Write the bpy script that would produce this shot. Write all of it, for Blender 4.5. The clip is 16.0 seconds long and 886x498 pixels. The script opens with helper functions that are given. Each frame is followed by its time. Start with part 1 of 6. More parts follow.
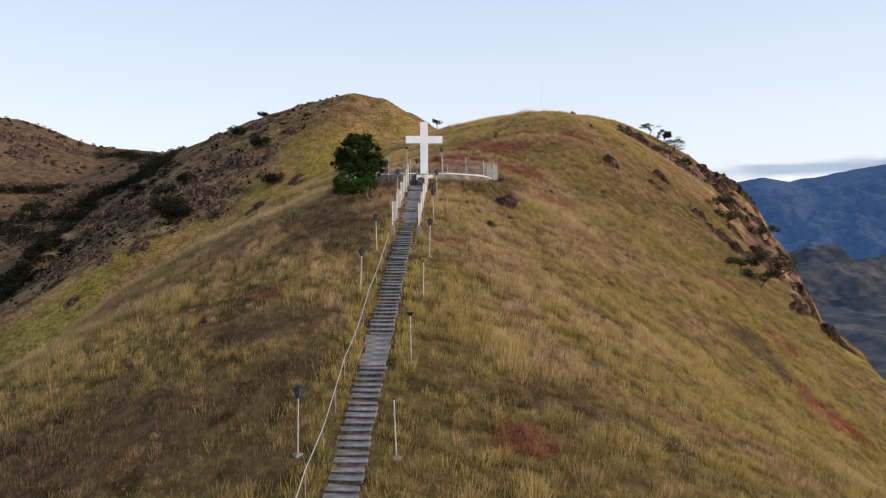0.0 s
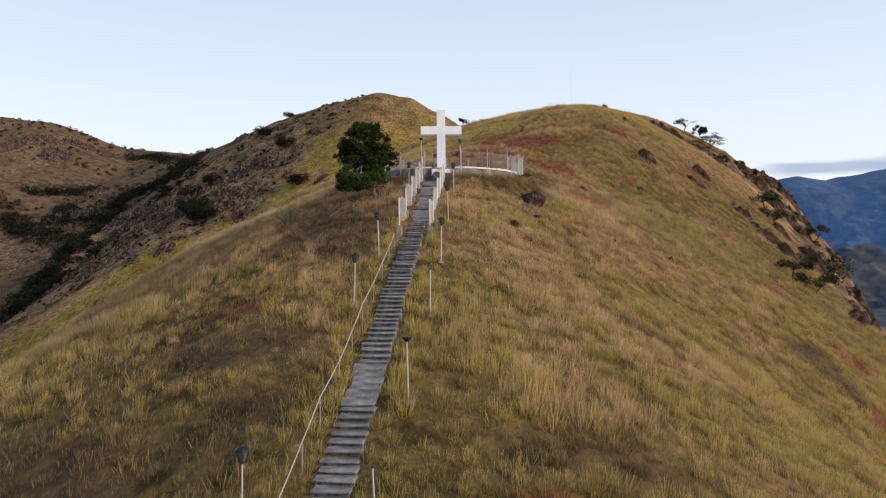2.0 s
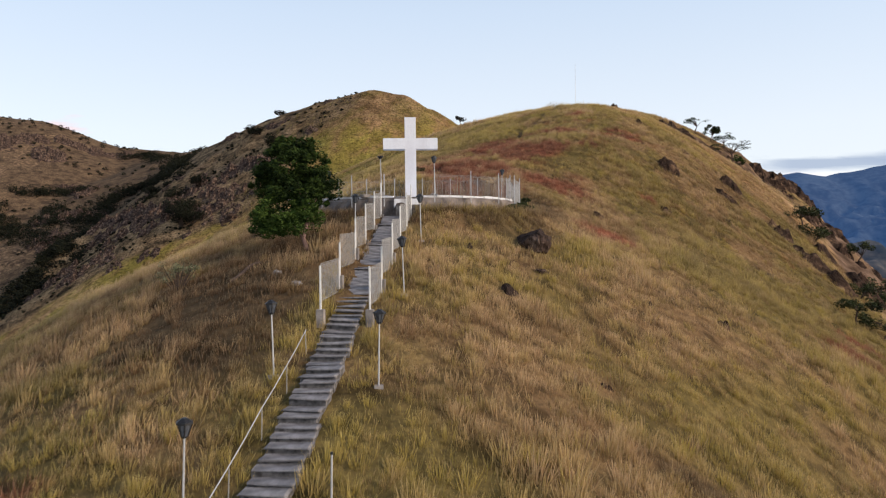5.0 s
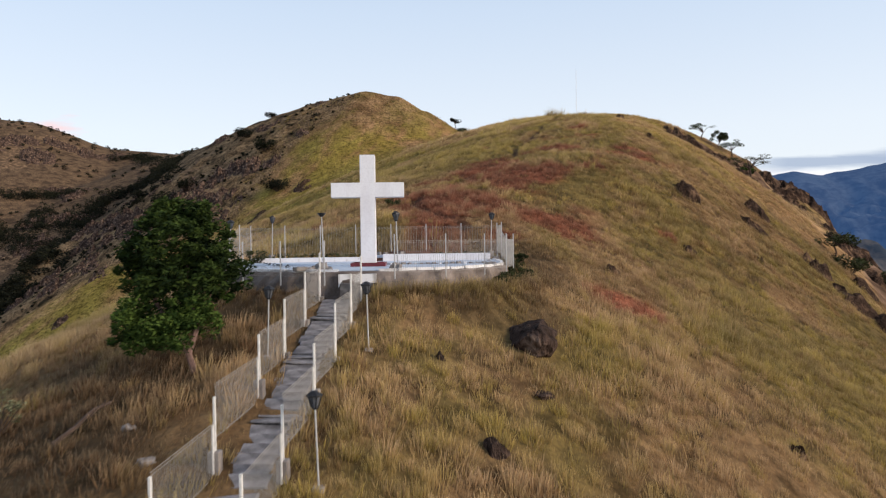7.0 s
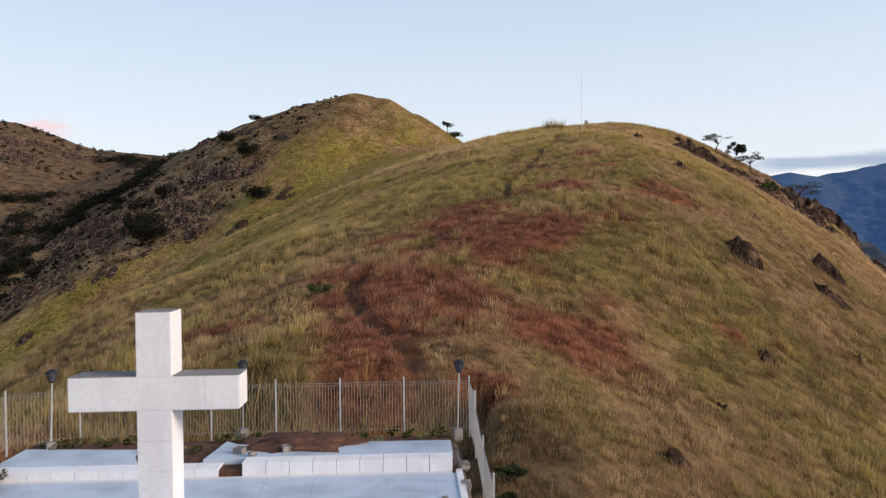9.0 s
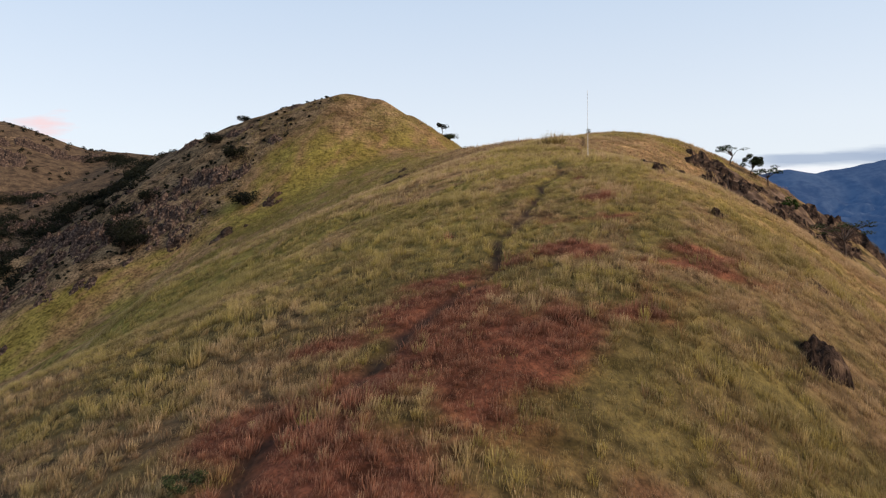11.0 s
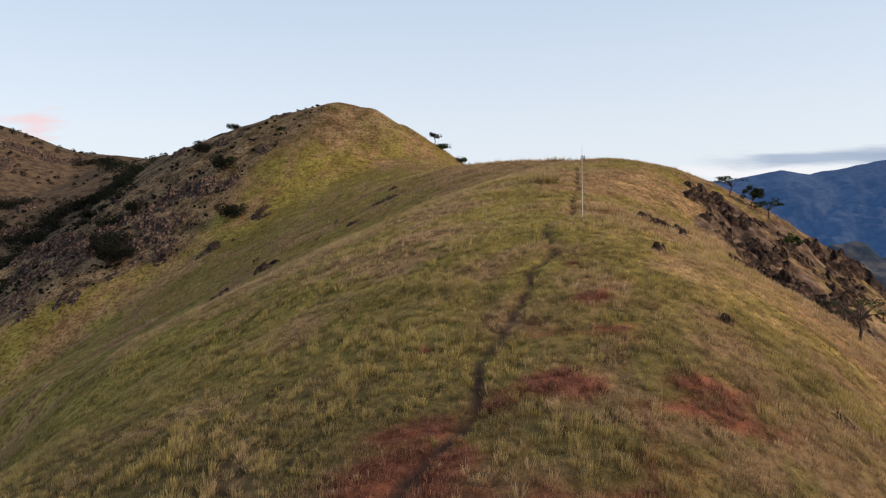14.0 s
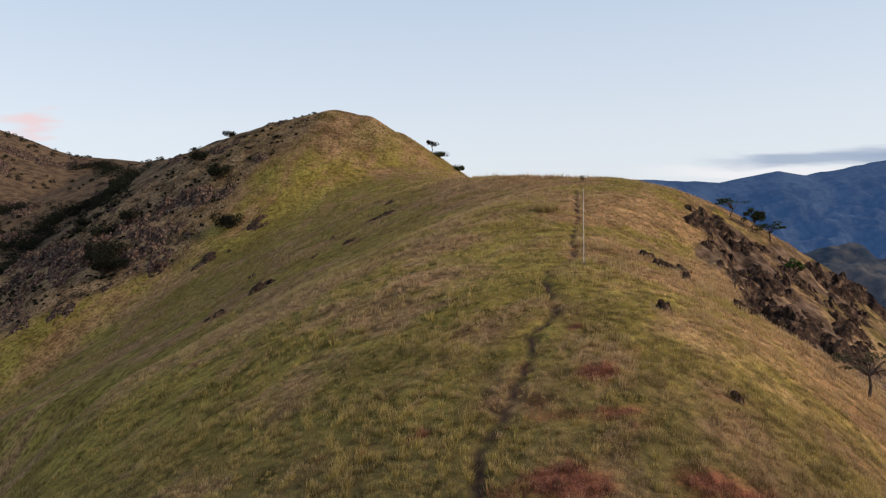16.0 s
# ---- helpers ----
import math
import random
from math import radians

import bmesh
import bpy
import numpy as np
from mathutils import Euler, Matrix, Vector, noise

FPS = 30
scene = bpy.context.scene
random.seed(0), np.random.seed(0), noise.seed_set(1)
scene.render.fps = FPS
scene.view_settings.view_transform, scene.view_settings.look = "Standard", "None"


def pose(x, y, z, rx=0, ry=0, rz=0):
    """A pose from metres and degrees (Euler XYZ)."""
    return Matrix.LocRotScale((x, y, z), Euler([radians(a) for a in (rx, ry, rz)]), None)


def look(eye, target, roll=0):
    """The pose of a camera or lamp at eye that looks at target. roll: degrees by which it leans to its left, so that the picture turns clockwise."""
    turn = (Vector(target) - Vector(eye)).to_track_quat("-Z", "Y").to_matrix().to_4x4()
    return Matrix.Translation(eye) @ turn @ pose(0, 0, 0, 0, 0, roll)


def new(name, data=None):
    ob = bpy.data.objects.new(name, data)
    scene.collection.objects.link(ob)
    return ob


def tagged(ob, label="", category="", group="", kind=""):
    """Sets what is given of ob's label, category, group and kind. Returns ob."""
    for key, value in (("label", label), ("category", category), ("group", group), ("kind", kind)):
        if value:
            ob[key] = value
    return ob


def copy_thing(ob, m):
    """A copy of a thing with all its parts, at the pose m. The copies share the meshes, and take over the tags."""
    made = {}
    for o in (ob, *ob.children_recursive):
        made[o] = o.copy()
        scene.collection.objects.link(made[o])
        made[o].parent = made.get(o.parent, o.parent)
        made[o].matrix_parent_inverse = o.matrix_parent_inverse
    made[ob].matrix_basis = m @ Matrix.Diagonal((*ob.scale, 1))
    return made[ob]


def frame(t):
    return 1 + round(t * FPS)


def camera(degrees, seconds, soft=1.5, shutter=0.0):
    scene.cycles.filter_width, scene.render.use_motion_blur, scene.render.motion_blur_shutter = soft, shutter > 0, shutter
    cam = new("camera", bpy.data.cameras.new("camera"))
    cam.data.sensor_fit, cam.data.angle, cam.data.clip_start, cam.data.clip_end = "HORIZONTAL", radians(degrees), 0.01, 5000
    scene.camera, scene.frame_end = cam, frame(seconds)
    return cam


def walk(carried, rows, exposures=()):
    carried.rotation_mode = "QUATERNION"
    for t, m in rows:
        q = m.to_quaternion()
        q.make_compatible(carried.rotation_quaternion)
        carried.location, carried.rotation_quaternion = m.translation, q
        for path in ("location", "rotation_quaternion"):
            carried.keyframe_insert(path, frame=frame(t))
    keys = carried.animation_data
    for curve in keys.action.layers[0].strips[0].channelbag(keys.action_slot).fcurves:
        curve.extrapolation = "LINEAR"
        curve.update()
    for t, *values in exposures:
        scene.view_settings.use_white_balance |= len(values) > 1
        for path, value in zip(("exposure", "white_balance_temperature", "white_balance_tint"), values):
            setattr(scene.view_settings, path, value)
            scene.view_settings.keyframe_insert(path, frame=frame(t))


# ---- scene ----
PATH = [
    (0, (0.0, 0.0, 0.0), (-0.048, 1.999, -0.017), -0.4),
    (0.5, (0.1, 1.354, 0.023), (-0.016, 3.35, 0.006), -0.5),
    (1, (0.214, 2.768, 0.069), (0.084, 4.764, 0.052), -0.5),
    (1.5, (0.35, 4.399, 0.086), (0.222, 6.395, 0.07), -0.5),
    (2, (0.499, 6.227, 0.123), (0.374, 8.223, 0.108), -0.5),
    (2.5, (0.605, 8.249, 0.137), (0.479, 10.245, 0.123), -0.6),
    (3, (0.712, 10.365, 0.073), (0.579, 12.36, 0.06), -0.6),
    (3.5, (0.852, 12.665, 0.562), (0.721, 14.661, 0.546), -0.6),
    (4, (1.002, 15.041, 1.461), (0.873, 17.037, 1.44), -0.6),
    (6.5, (1.793, 27.922, 5.743), (1.677, 29.919, 5.718), -0.8),
    (7, (1.958, 30.65, 6.625), (1.843, 32.647, 6.599), -0.8),
    (7.4, (2.11, 33.3, 7.22), (1.996, 35.297, 7.194), -0.8),
    (7.5, (2.13, 33.7, 7.31), (2.017, 35.697, 7.284), -0.8),
    (7.6, (2.32, 37.0, 8.04), (2.209, 38.997, 8.014), -0.7),
    (7.7, (2.53, 40.4, 8.93), (2.422, 42.397, 8.903), -0.7),
    (8, (2.674, 42.403, 9.587), (2.568, 44.4, 9.559), -0.7),
    (8.5, (2.861, 45.411, 10.589), (2.757, 47.408, 10.561), -0.7),
    (9, (3.017, 48.368, 11.592), (2.915, 50.365, 11.565), -0.7),
    (11.5, (4.341, 64.191, 17.66), (4.247, 66.189, 17.622), -0.7),
    (12, (4.574, 66.02, 18.828), (4.482, 68.017, 18.791), -0.6),
    (12.5, (4.778, 66.681, 19.822), (4.688, 68.678, 19.784), -0.6),
    (13, (4.924, 66.864, 20.867), (4.838, 68.862, 20.828), -0.6),
    (13.5, (4.993, 67.039, 21.898), (4.909, 69.037, 21.859), -0.6),
    (14, (4.972, 67.135, 22.962), (4.891, 69.133, 22.921), -0.6),
    (14.5, (4.918, 67.228, 24.051), (4.839, 69.226, 24.009), -0.6),
    (15, (4.836, 67.53, 25.106), (4.761, 69.528, 25.066), -0.6),
    (15.5, (4.835, 68.088, 26.209), (4.761, 70.086, 26.168), -0.6),
    (16, (4.86, 68.951, 27.254), (4.787, 70.949, 27.213), -0.6),
]
cam = camera(63.2, 16.0, soft=1.2, shutter=0.25)
walk(cam, [(t, look(eye, target, roll)) for t, eye, target, roll in PATH],
     exposures=[(0, 0.07), (4, 0.08), (7, 0.05), (9, -0.02), (12.5, -0.02), (16, -0.15)])

# ---- sky and light: a clear evening after sunset, soft light from behind the camera ----
SUN_AZ, SUN_EL = radians(106), radians(22)
world = bpy.data.worlds.new("world")
scene.world = world
world.use_nodes = True
wn, wl = world.node_tree.nodes, world.node_tree.links
sky = wn.new("ShaderNodeTexSky")
sky.sky_type, sky.sun_disc = "NISHITA", False
sky.sun_elevation, sky.sun_rotation = SUN_EL, SUN_AZ
sky.air_density, sky.dust_density, sky.ozone_density = 1.0, 1.0, 2.0


def w_math(op, a, b=None, clamp=False):
    m = wn.new("ShaderNodeMath")
    m.operation, m.use_clamp = op, clamp
    for k, v in enumerate((a, b)):
        if isinstance(v, bpy.types.NodeSocket):
            wl.new(v, m.inputs[k])
        elif v is not None:
            m.inputs[k].default_value = v
    return m.outputs[0]


def w_mix(fac, a, b):
    m = wn.new("ShaderNodeMix")
    m.data_type = "RGBA"
    for sock, v in ((m.inputs["Factor"], fac), (m.inputs["A"], a), (m.inputs["B"], b)):
        if isinstance(v, bpy.types.NodeSocket):
            wl.new(v, sock)
        else:
            sock.default_value = v if isinstance(v, (int, float)) else (*v, 1)
    return m.outputs["Result"]


def evening_sky():
    way = wn.new("ShaderNodeSeparateXYZ")
    wl.new(wn.new("ShaderNodeTexCoord").outputs["Generated"], way.inputs[0])
    x, y, z = way.outputs
    # thin high haze pales the sky towards the horizon
    haze = wn.new("ShaderNodeValToRGB")
    e = haze.color_ramp.elements
    e[0].position, e[0].color = 0.0, (0.88, 0.90, 0.95, 1)
    e[1].position, e[1].color = 1.0, (0.22, 0.31, 0.46, 1)
    for p, c in ((0.14, (0.82, 0.87, 0.94)), (0.30, (0.65, 0.755, 0.90)), (0.55, (0.36, 0.47, 0.66))):
        k = e.new(p)
        k.color = (*c, 1)
    wl.new(z, haze.inputs["Fac"])
    dim = wn.new("ShaderNodeVectorMath")
    dim.operation = "SCALE"
    dim.inputs["Scale"].default_value = 0.15
    wl.new(sky.outputs[0], dim.inputs[0])
    c = w_mix(0.8, dim.outputs[0], haze.outputs["Color"])
    # a cloud bank low over the mountains, a small pink cloud over the left hill
    ahead = w_math("MAXIMUM", y, 0.02)
    u, v = w_math("DIVIDE", x, ahead), w_math("DIVIDE", z, ahead)
    flat = wn.new("ShaderNodeCombineXYZ")
    wl.new(w_math("MULTIPLY", u, 9.0), flat.inputs[0])
    wl.new(w_math("MULTIPLY", v, 55.0), flat.inputs[1])
    puff = wn.new("ShaderNodeTexNoise")
    puff.inputs["Scale"].default_value, puff.inputs["Detail"].default_value = 1.0, 6
    wl.new(flat.outputs[0], puff.inputs["Vector"])
    n = w_math("SUBTRACT", puff.outputs["Fac"], 0.5)

    def band(v0, half, u0, soft):
        away = w_math("DIVIDE", w_math("ABSOLUTE", w_math("SUBTRACT", v, v0)), half)
        edge = w_math("ADD", w_math("SUBTRACT", 1.0, away), w_math("MULTIPLY", n, 2.8))
        side = w_math("MULTIPLY", w_math("SUBTRACT", u, u0), soft, True)
        return w_math("MULTIPLY", w_math("MULTIPLY", edge, 1.3, True), side, True)

    c = w_mix(w_math("MULTIPLY", band(0.081, 0.012, 0.22, 9.0), 0.9), c, (0.90, 0.90, 0.93))
    c = w_mix(w_math("MULTIPLY", band(0.0965, 0.0115, 0.30, 9.0), 0.92), c, (0.40, 0.48, 0.62))
    c = w_mix(w_math("MULTIPLY", band(0.106, 0.010, 0.47, 9.0), 0.9), c, (0.36, 0.44, 0.59))
    r = w_math("SQRT", w_math("ADD", w_math("POWER", w_math("DIVIDE", w_math("ADD", u, 0.618), 0.055), 2.0), w_math("POWER", w_math("DIVIDE", w_math("SUBTRACT", v, 0.152), 0.026), 2.0)))
    pink = w_math("MULTIPLY", w_math("ADD", w_math("SUBTRACT", 1.0, r), w_math("MULTIPLY", n, 3.0)), 1.6, True)
    c = w_mix(w_math("MULTIPLY", pink, 0.8), c, (0.92, 0.66, 0.67))
    wl.new(c, wn["Background"].inputs["Color"])
    wn["Background"].inputs["Strength"].default_value = 1.08


evening_sky()
sun = new("sun", bpy.data.lights.new("sun", "SUN"))
sun.data.energy, sun.data.angle, sun.data.color = 3.9, radians(20), (1.0, 0.82, 0.64)
sun_way = Vector((math.sin(SUN_AZ) * math.cos(SUN_EL), math.cos(SUN_AZ) * math.cos(SUN_EL), math.sin(SUN_EL)))
sun.matrix_world = look(sun_way * 50, (0, 0, 0))


# ---- small tools ----
def smooth(t):
    t = np.clip(t, 0, 1)
    return t * t * (3 - 2 * t)


LATTICE = np.random.RandomState(7).rand(256, 256)


def value_noise(x, y):
    xi, yi = np.floor(x).astype(int), np.floor(y).astype(int)
    u, v = smooth(x - xi), smooth(y - yi)
    g = lambda a, b: LATTICE[(xi + a) % 256, (yi + b) % 256]
    return (g(0, 0) * (1 - u) + g(1, 0) * u) * (1 - v) + (g(0, 1) * (1 - u) + g(1, 1) * u) * v


def fbm(x, y, size, octaves=4, shift=0.0):
    x, y = np.asarray(x, float) / size + 37.3 + shift, np.asarray(y, float) / size + 11.7 + shift * 1.7
    total, weight = 0.0, 0.5
    for k in range(octaves):
        total = total + weight * (value_noise(x, y) - 0.5)
        x, y, weight = x * 1.93 + y * 0.61, y * 1.93 - x * 0.61, weight * 0.5
    return total


def spline(y, ys, vs):
    ys, vs = np.asarray(ys, float), np.asarray(vs, float)
    m = np.gradient(vs, ys)
    i = np.clip(np.searchsorted(ys, y) - 1, 0, len(ys) - 2)
    h = ys[i + 1] - ys[i]
    t = np.clip((y - ys[i]) / h, -0.5, 1.5)
    return ((1 + 2 * t) * (1 - t) ** 2 * vs[i] + t * (1 - t) ** 2 * h * m[i]
            + t * t * (3 - 2 * t) * vs[i + 1] + t * t * (t - 1) * h * m[i + 1])


def link_mesh(name, verts, faces, material, parent=None, flat=True):
    me = bpy.data.meshes.new(name)
    me.from_pydata([tuple(v) for v in verts], [], [tuple(f) for f in faces])
    me.materials.append(material)
    if not flat:
        me.polygons.foreach_set("use_smooth", [True] * len(me.polygons))
    ob = new(name, me)
    if parent:
        ob.parent = parent
    return ob


def part(name, bm, material, parent=None, label="", flat=True):
    me = bpy.data.meshes.new(name)
    bm.to_mesh(me)
    bm.free()
    me.materials.append(material)
    if not flat:
        me.polygons.foreach_set("use_smooth", [True] * len(me.polygons))
    ob = new(name, me)
    if parent:
        ob.parent = parent
    if label:
        tagged(ob, label)
    return ob


def box(bm, x0, x1, y0, y1, z0, z1, m=Matrix(), bevel=0.0):
    made = bmesh.ops.create_cube(bm, size=1.0)["verts"]
    for v in made:
        v.co = m @ Vector((x0 + (x1 - x0) * (v.co.x + 0.5), y0 + (y1 - y0) * (v.co.y + 0.5), z0 + (z1 - z0) * (v.co.z + 0.5)))
    if bevel:
        edges = {e for v in made for e in v.link_edges}
        bmesh.ops.bevel(bm, geom=list(edges), offset=bevel, segments=1, affect="EDGES")
    return made


def tube(bm, a, b, r0, r1=None, sides=6):
    a, b = Vector(a), Vector(b)
    r1 = r0 if r1 is None else r1
    q = (b - a).to_track_quat("Z", "Y")
    rings = []
    for c, r in ((a, r0), (b, r1)):
        rings.append([bm.verts.new(c + q @ Vector((r * math.cos(k * math.tau / sides), r * math.sin(k * math.tau / sides), 0))) for k in range(sides)])
    for k in range(sides):
        n = (k + 1) % sides
        bm.faces.new((rings[0][k], rings[0][n], rings[1][n], rings[1][k]))
    bm.faces.new(rings[0][::-1])
    bm.faces.new(rings[1])


# ---- the lie of the land ----
# along y: crest's x, crest's z, left slope, left rounding, right slope, right rounding
RIDGE = np.array([
    (-40, -2.09, -27.83, 0.52, 9.29, 0.53, 11.54),
    (0, -1.54, -13.72, 0.53, 8.98, 0.54, 12.29),
    (25, -4.23, -5.42, 0.37, 15.47, 0.52, 15.08),
    (42, -4.73, 0.2, 0.59, 11.4, 0.81, 13.76),
    (61, -3.62, 5.56, 0.58, 12.19, 0.69, 13.87),
    (80, 0.75, 9.1, 0.51, 15.57, 0.61, 10.76),
    (100, 11.96, 14.82, 0.38, 21.71, 0.86, 12.11),
    (120, 15.66, 21.21, 0.57, 25.47, 0.8, 11.99),
    (142, 15.32, 24.91, 0.56, 33.13, 0.75, 18.25),
    (175, 16.74, 30.43, 0.64, 29.28, 0.72, 21.87),
    (215, 33.16, 37.08, 0.5, 33.79, 0.83, 34.05),
    (260, 23.95, 41.14, 0.55, 42.01, 0.66, 36.2),
    (330, -0.97, 45.9, 0.56, 38.62, 0.65, 31.9),
    (430, -27.55, 60.7, 0.24, 36.83, 0.64, 30.1),
])


def main_ridge(x, y):
    yc = np.clip(y, -40, 430)
    cx, cz, la, lb, ra, rb = (spline(yc, RIDGE[:, 0], RIDGE[:, k]) for k in range(1, 7))
    cz = cz + 0.36 * np.minimum(y + 40, 0) - 0.25 * np.maximum(y - 430, 0)
    d = x - cx
    a, b = np.where(d < 0, la, ra), np.where(d < 0, lb, rb)
    # below the crags the right flank falls away steeply
    cliff = np.interp(yc, [40, 60, 70, 80, 100, 130, 160, 190, 230, 300, 430], [40, 38, 41, 43, 46, 54, 64, 76, 92, 110, 120])
    fall = np.maximum(x - cliff + 2, 0)
    brow = np.interp(yc, [20, 45, 60, 80, 100, 120, 150, 200, 250], [-34, -30, -27, -26, -26, -29, -36, -62, -140])
    drop = np.maximum(brow + 3 - x, 0)
    return cz - a * (np.sqrt(d * d + b * b) - b) - 1.2 * fall * fall / (fall + 5) - 0.45 * drop * drop / (drop + 6)


def crest_line(x, y, nodes, slope, rounding):
    """Height of a hill whose crest runs through the nodes (x, y, z)."""
    best = np.full(np.shape(x), -1e9)
    for (ax, ay, az), (bx, by, bz) in zip(nodes, nodes[1:]):
        vx, vy = bx - ax, by - ay
        t = np.clip(((x - ax) * vx + (y - ay) * vy) / (vx * vx + vy * vy), 0, 1)
        d2 = (x - ax - t * vx) ** 2 + (y - ay - t * vy) ** 2
        best = np.maximum(best, az + t * (bz - az) - slope * (np.sqrt(d2 + rounding ** 2) - rounding))
    return best


PEAK_RIGHT = [(-66, 450, 93), (-49, 446, 89.5), (-34, 445, 81), (-22, 445, 73), (-13, 445, 64), (-4, 445, 54), (6, 440, 48), (30, 400, 40)]
PEAK_SPUR = [(-66, 450, 93), (-90, 455, 87.5), (-122, 472, 78), (-145, 486, 73), (-186, 478, 53), (-206, 455, 32), (-231, 430, 10), (-240, 400, -20), (-265, 350, -70)]
PEAK_BACK = [(-66, 450, 93), (-95, 458, 89.5), (-113, 463, 85), (-133, 474, 81.5), (-154, 496, 79.5), (-188, 545, 78.5), (-270, 712, 96), (-300, 780, 104)]
PEAK_RIB = [(-90, 452, 84), (-122, 440, 64), (-140, 416, 38), (-166, 408, 25), (-176, 390, 8), (-190, 376, -9), (-218, 348, -48)]
LEFT_HILL = [(-1100, 960, 205), (-720, 900, 180), (-610, 880, 164), (-560, 875, 156), (-525, 875, 143), (-490, 880, 132), (-463, 880, 124), (-400, 875, 117), (-345, 850, 110), (-300, 790, 104)]
LEFT_SPUR = [(-560, 880, 140), (-480, 760, 70), (-430, 640, 10), (-400, 520, -50)]


def soft_max(a, b, k):
    h = np.clip(0.5 + 0.5 * (a - b) / k, 0, 1)
    return b + (a - b) * h + k * h * (1 - h)


def spur_edge(y):
    """Where the green slope of the far peak turns into brown scrub and rock."""
    return np.interp(y, [322, 340, 349, 352, 357, 362, 374, 386, 406, 420, 426, 450], [-230, -205, -176, -148, -118, -110, -103, -96, -83, -74, -68, -58])


def rock_share(x, y):
    """Where bare rock breaks through: the right flank's crags, the spur of the far peak, the left hill."""
    n = fbm(x, y, 22, 3, 3.1)
    xc = spline(np.clip(y, -40, 430), RIDGE[:, 0], RIDGE[:, 1])
    edge = np.interp(y, [40, 75, 95, 120, 145, 170, 200, 240, 330], [45, 36, 26, 24, 17, 17, 26, 34, 50])
    right = smooth((x - xc - edge) / 5 + n * 2.5) * smooth((y - 55) / 25) * smooth((330 - y) / 60)
    edge2 = spur_edge(y) - 18
    spur = smooth(0.35 + (edge2 - x) / 14 + n * 4) * smooth((y - 315) / 20) * smooth((x + 290) / 30) * smooth((530 - y) / 40)
    spur = spur * smooth(fbm(x, y, 17, 3, 19.0) * 5 + 0.35)
    right = right * smooth(fbm(x, y, 11, 3, 29.0) * 5 + 0.55)
    hill = smooth(fbm(x, y, 75, 3, 8.0) * 6 - 0.2) * smooth((-250 - x) / 60) * smooth((y - 400) / 100)
    return np.clip(np.maximum(np.maximum(right, spur), hill), 0, 1)


def scarp_share(x, y):
    """Bare brown soil along the upper edge of the crags on the right flank."""
    edge = np.interp(y, [130, 141, 162, 179, 190, 199], [30, 31, 37, 42, 44, 45])
    return smooth((x - edge + 4 * fbm(x, y, 5, 3, 41.0)) / 1.6) * smooth((edge + 13 + 30 * fbm(x, y, 6, 3, 45.0) - x) / 5) * smooth((y - 136) / 6) * smooth((203 - y) / 4)


def hollow_share(x, y):
    """The eroded hollow that runs down behind that edge."""
    edge = np.interp(y, [130, 141, 162, 179, 190, 199], [31, 32, 38, 43, 45, 46])
    t = (x - edge + 3 * fbm(x, y, 6, 2, 47.0)) / 8
    return smooth(t * 3.5) * smooth((1 - t) * 1.6) * smooth((y - 138) / 10) * smooth((200 - y) / 12)


def main_rise(x, y):
    a = main_ridge(x, y)
    b = np.maximum(crest_line(x, y, PEAK_RIGHT, 0.85, 8), crest_line(x, y, PEAK_SPUR, 0.85, 12))
    b = soft_max(b, crest_line(x, y, PEAK_RIB, 0.75, 10), 3)
    b = soft_max(b, crest_line(x, y, PEAK_BACK, 0.85, 15), 3)
    c = np.maximum(crest_line(x, y, LEFT_HILL, 0.42, 30), crest_line(x, y, LEFT_SPUR, 0.5, 20))
    z = soft_max(soft_max(a, b, 7), c, 8)
    return soft_max(z, -205.0 + 0 * x, 20)


PLAT = Vector((-3.3, 63.2, 5.6))


def land(x, y):
    x, y = np.asarray(x, float), np.asarray(y, float)
    z = main_rise(x, y)
    far = smooth((np.hypot(x, y - 70) - 60) / 150)
    z = z + fbm(x, y, 9, 3) * 0.7 + fbm(x, y, 2.6, 2, 5.0) * 0.22 + fbm(x, y, 60, 4, 2.0) * 6 * far
    rock = rock_share(x, y)
    z = z + rock * (np.abs(fbm(x, y, 9, 4, 6.0)) * 9 - 1.0)
    # eroded ribs run down the right flank
    flank = rock * smooth((x - 20) / 8) * smooth((y - 70) / 15)
    rib = 1 - 2.6 * np.abs(fbm(x * 0.5 + y * 0.25, y, 7, 3, 14.0))
    z = z + flank * (1.6 * rib - 1.3 + 0.9 * (1 - 3 * np.abs(fbm(x, y, 3, 2, 16.0))) - 0.8)
    z = z - 2.4 * hollow_share(x, y)
    # the footpath is worn a little into the turf, the stairs and the platform are dug in
    d = path_gap(x, y)
    z = z - 0.3 * smooth(1.6 - d / 0.34)
    z = z - 0.12 * smooth((1.1 - np.abs(x + 3.35)) / 0.4) * smooth((y - 5) / 3) * smooth((57.5 - y) / 1.0)
    z = z + smooth((8.6 - np.hypot(x - PLAT.x, y - PLAT.y)) / 1.6) * smooth((np.abs(x + 3.35) - 0.7) / 0.8) * np.maximum(4.75 - z, 0)
    p = smooth((7.4 - np.hypot(x - PLAT.x, (y - PLAT.y) * 0.98)) / 1.2)
    back = smooth((72.4 - y) / 1.2) * smooth((y - 62) / 1) * smooth((7.2 - np.abs(x - PLAT.x)) / 1.2)
    p = np.maximum(p, back)
    return np.where(p > 0, z + p * np.minimum(PLAT.z - 0.55 - z, 0.0), z)


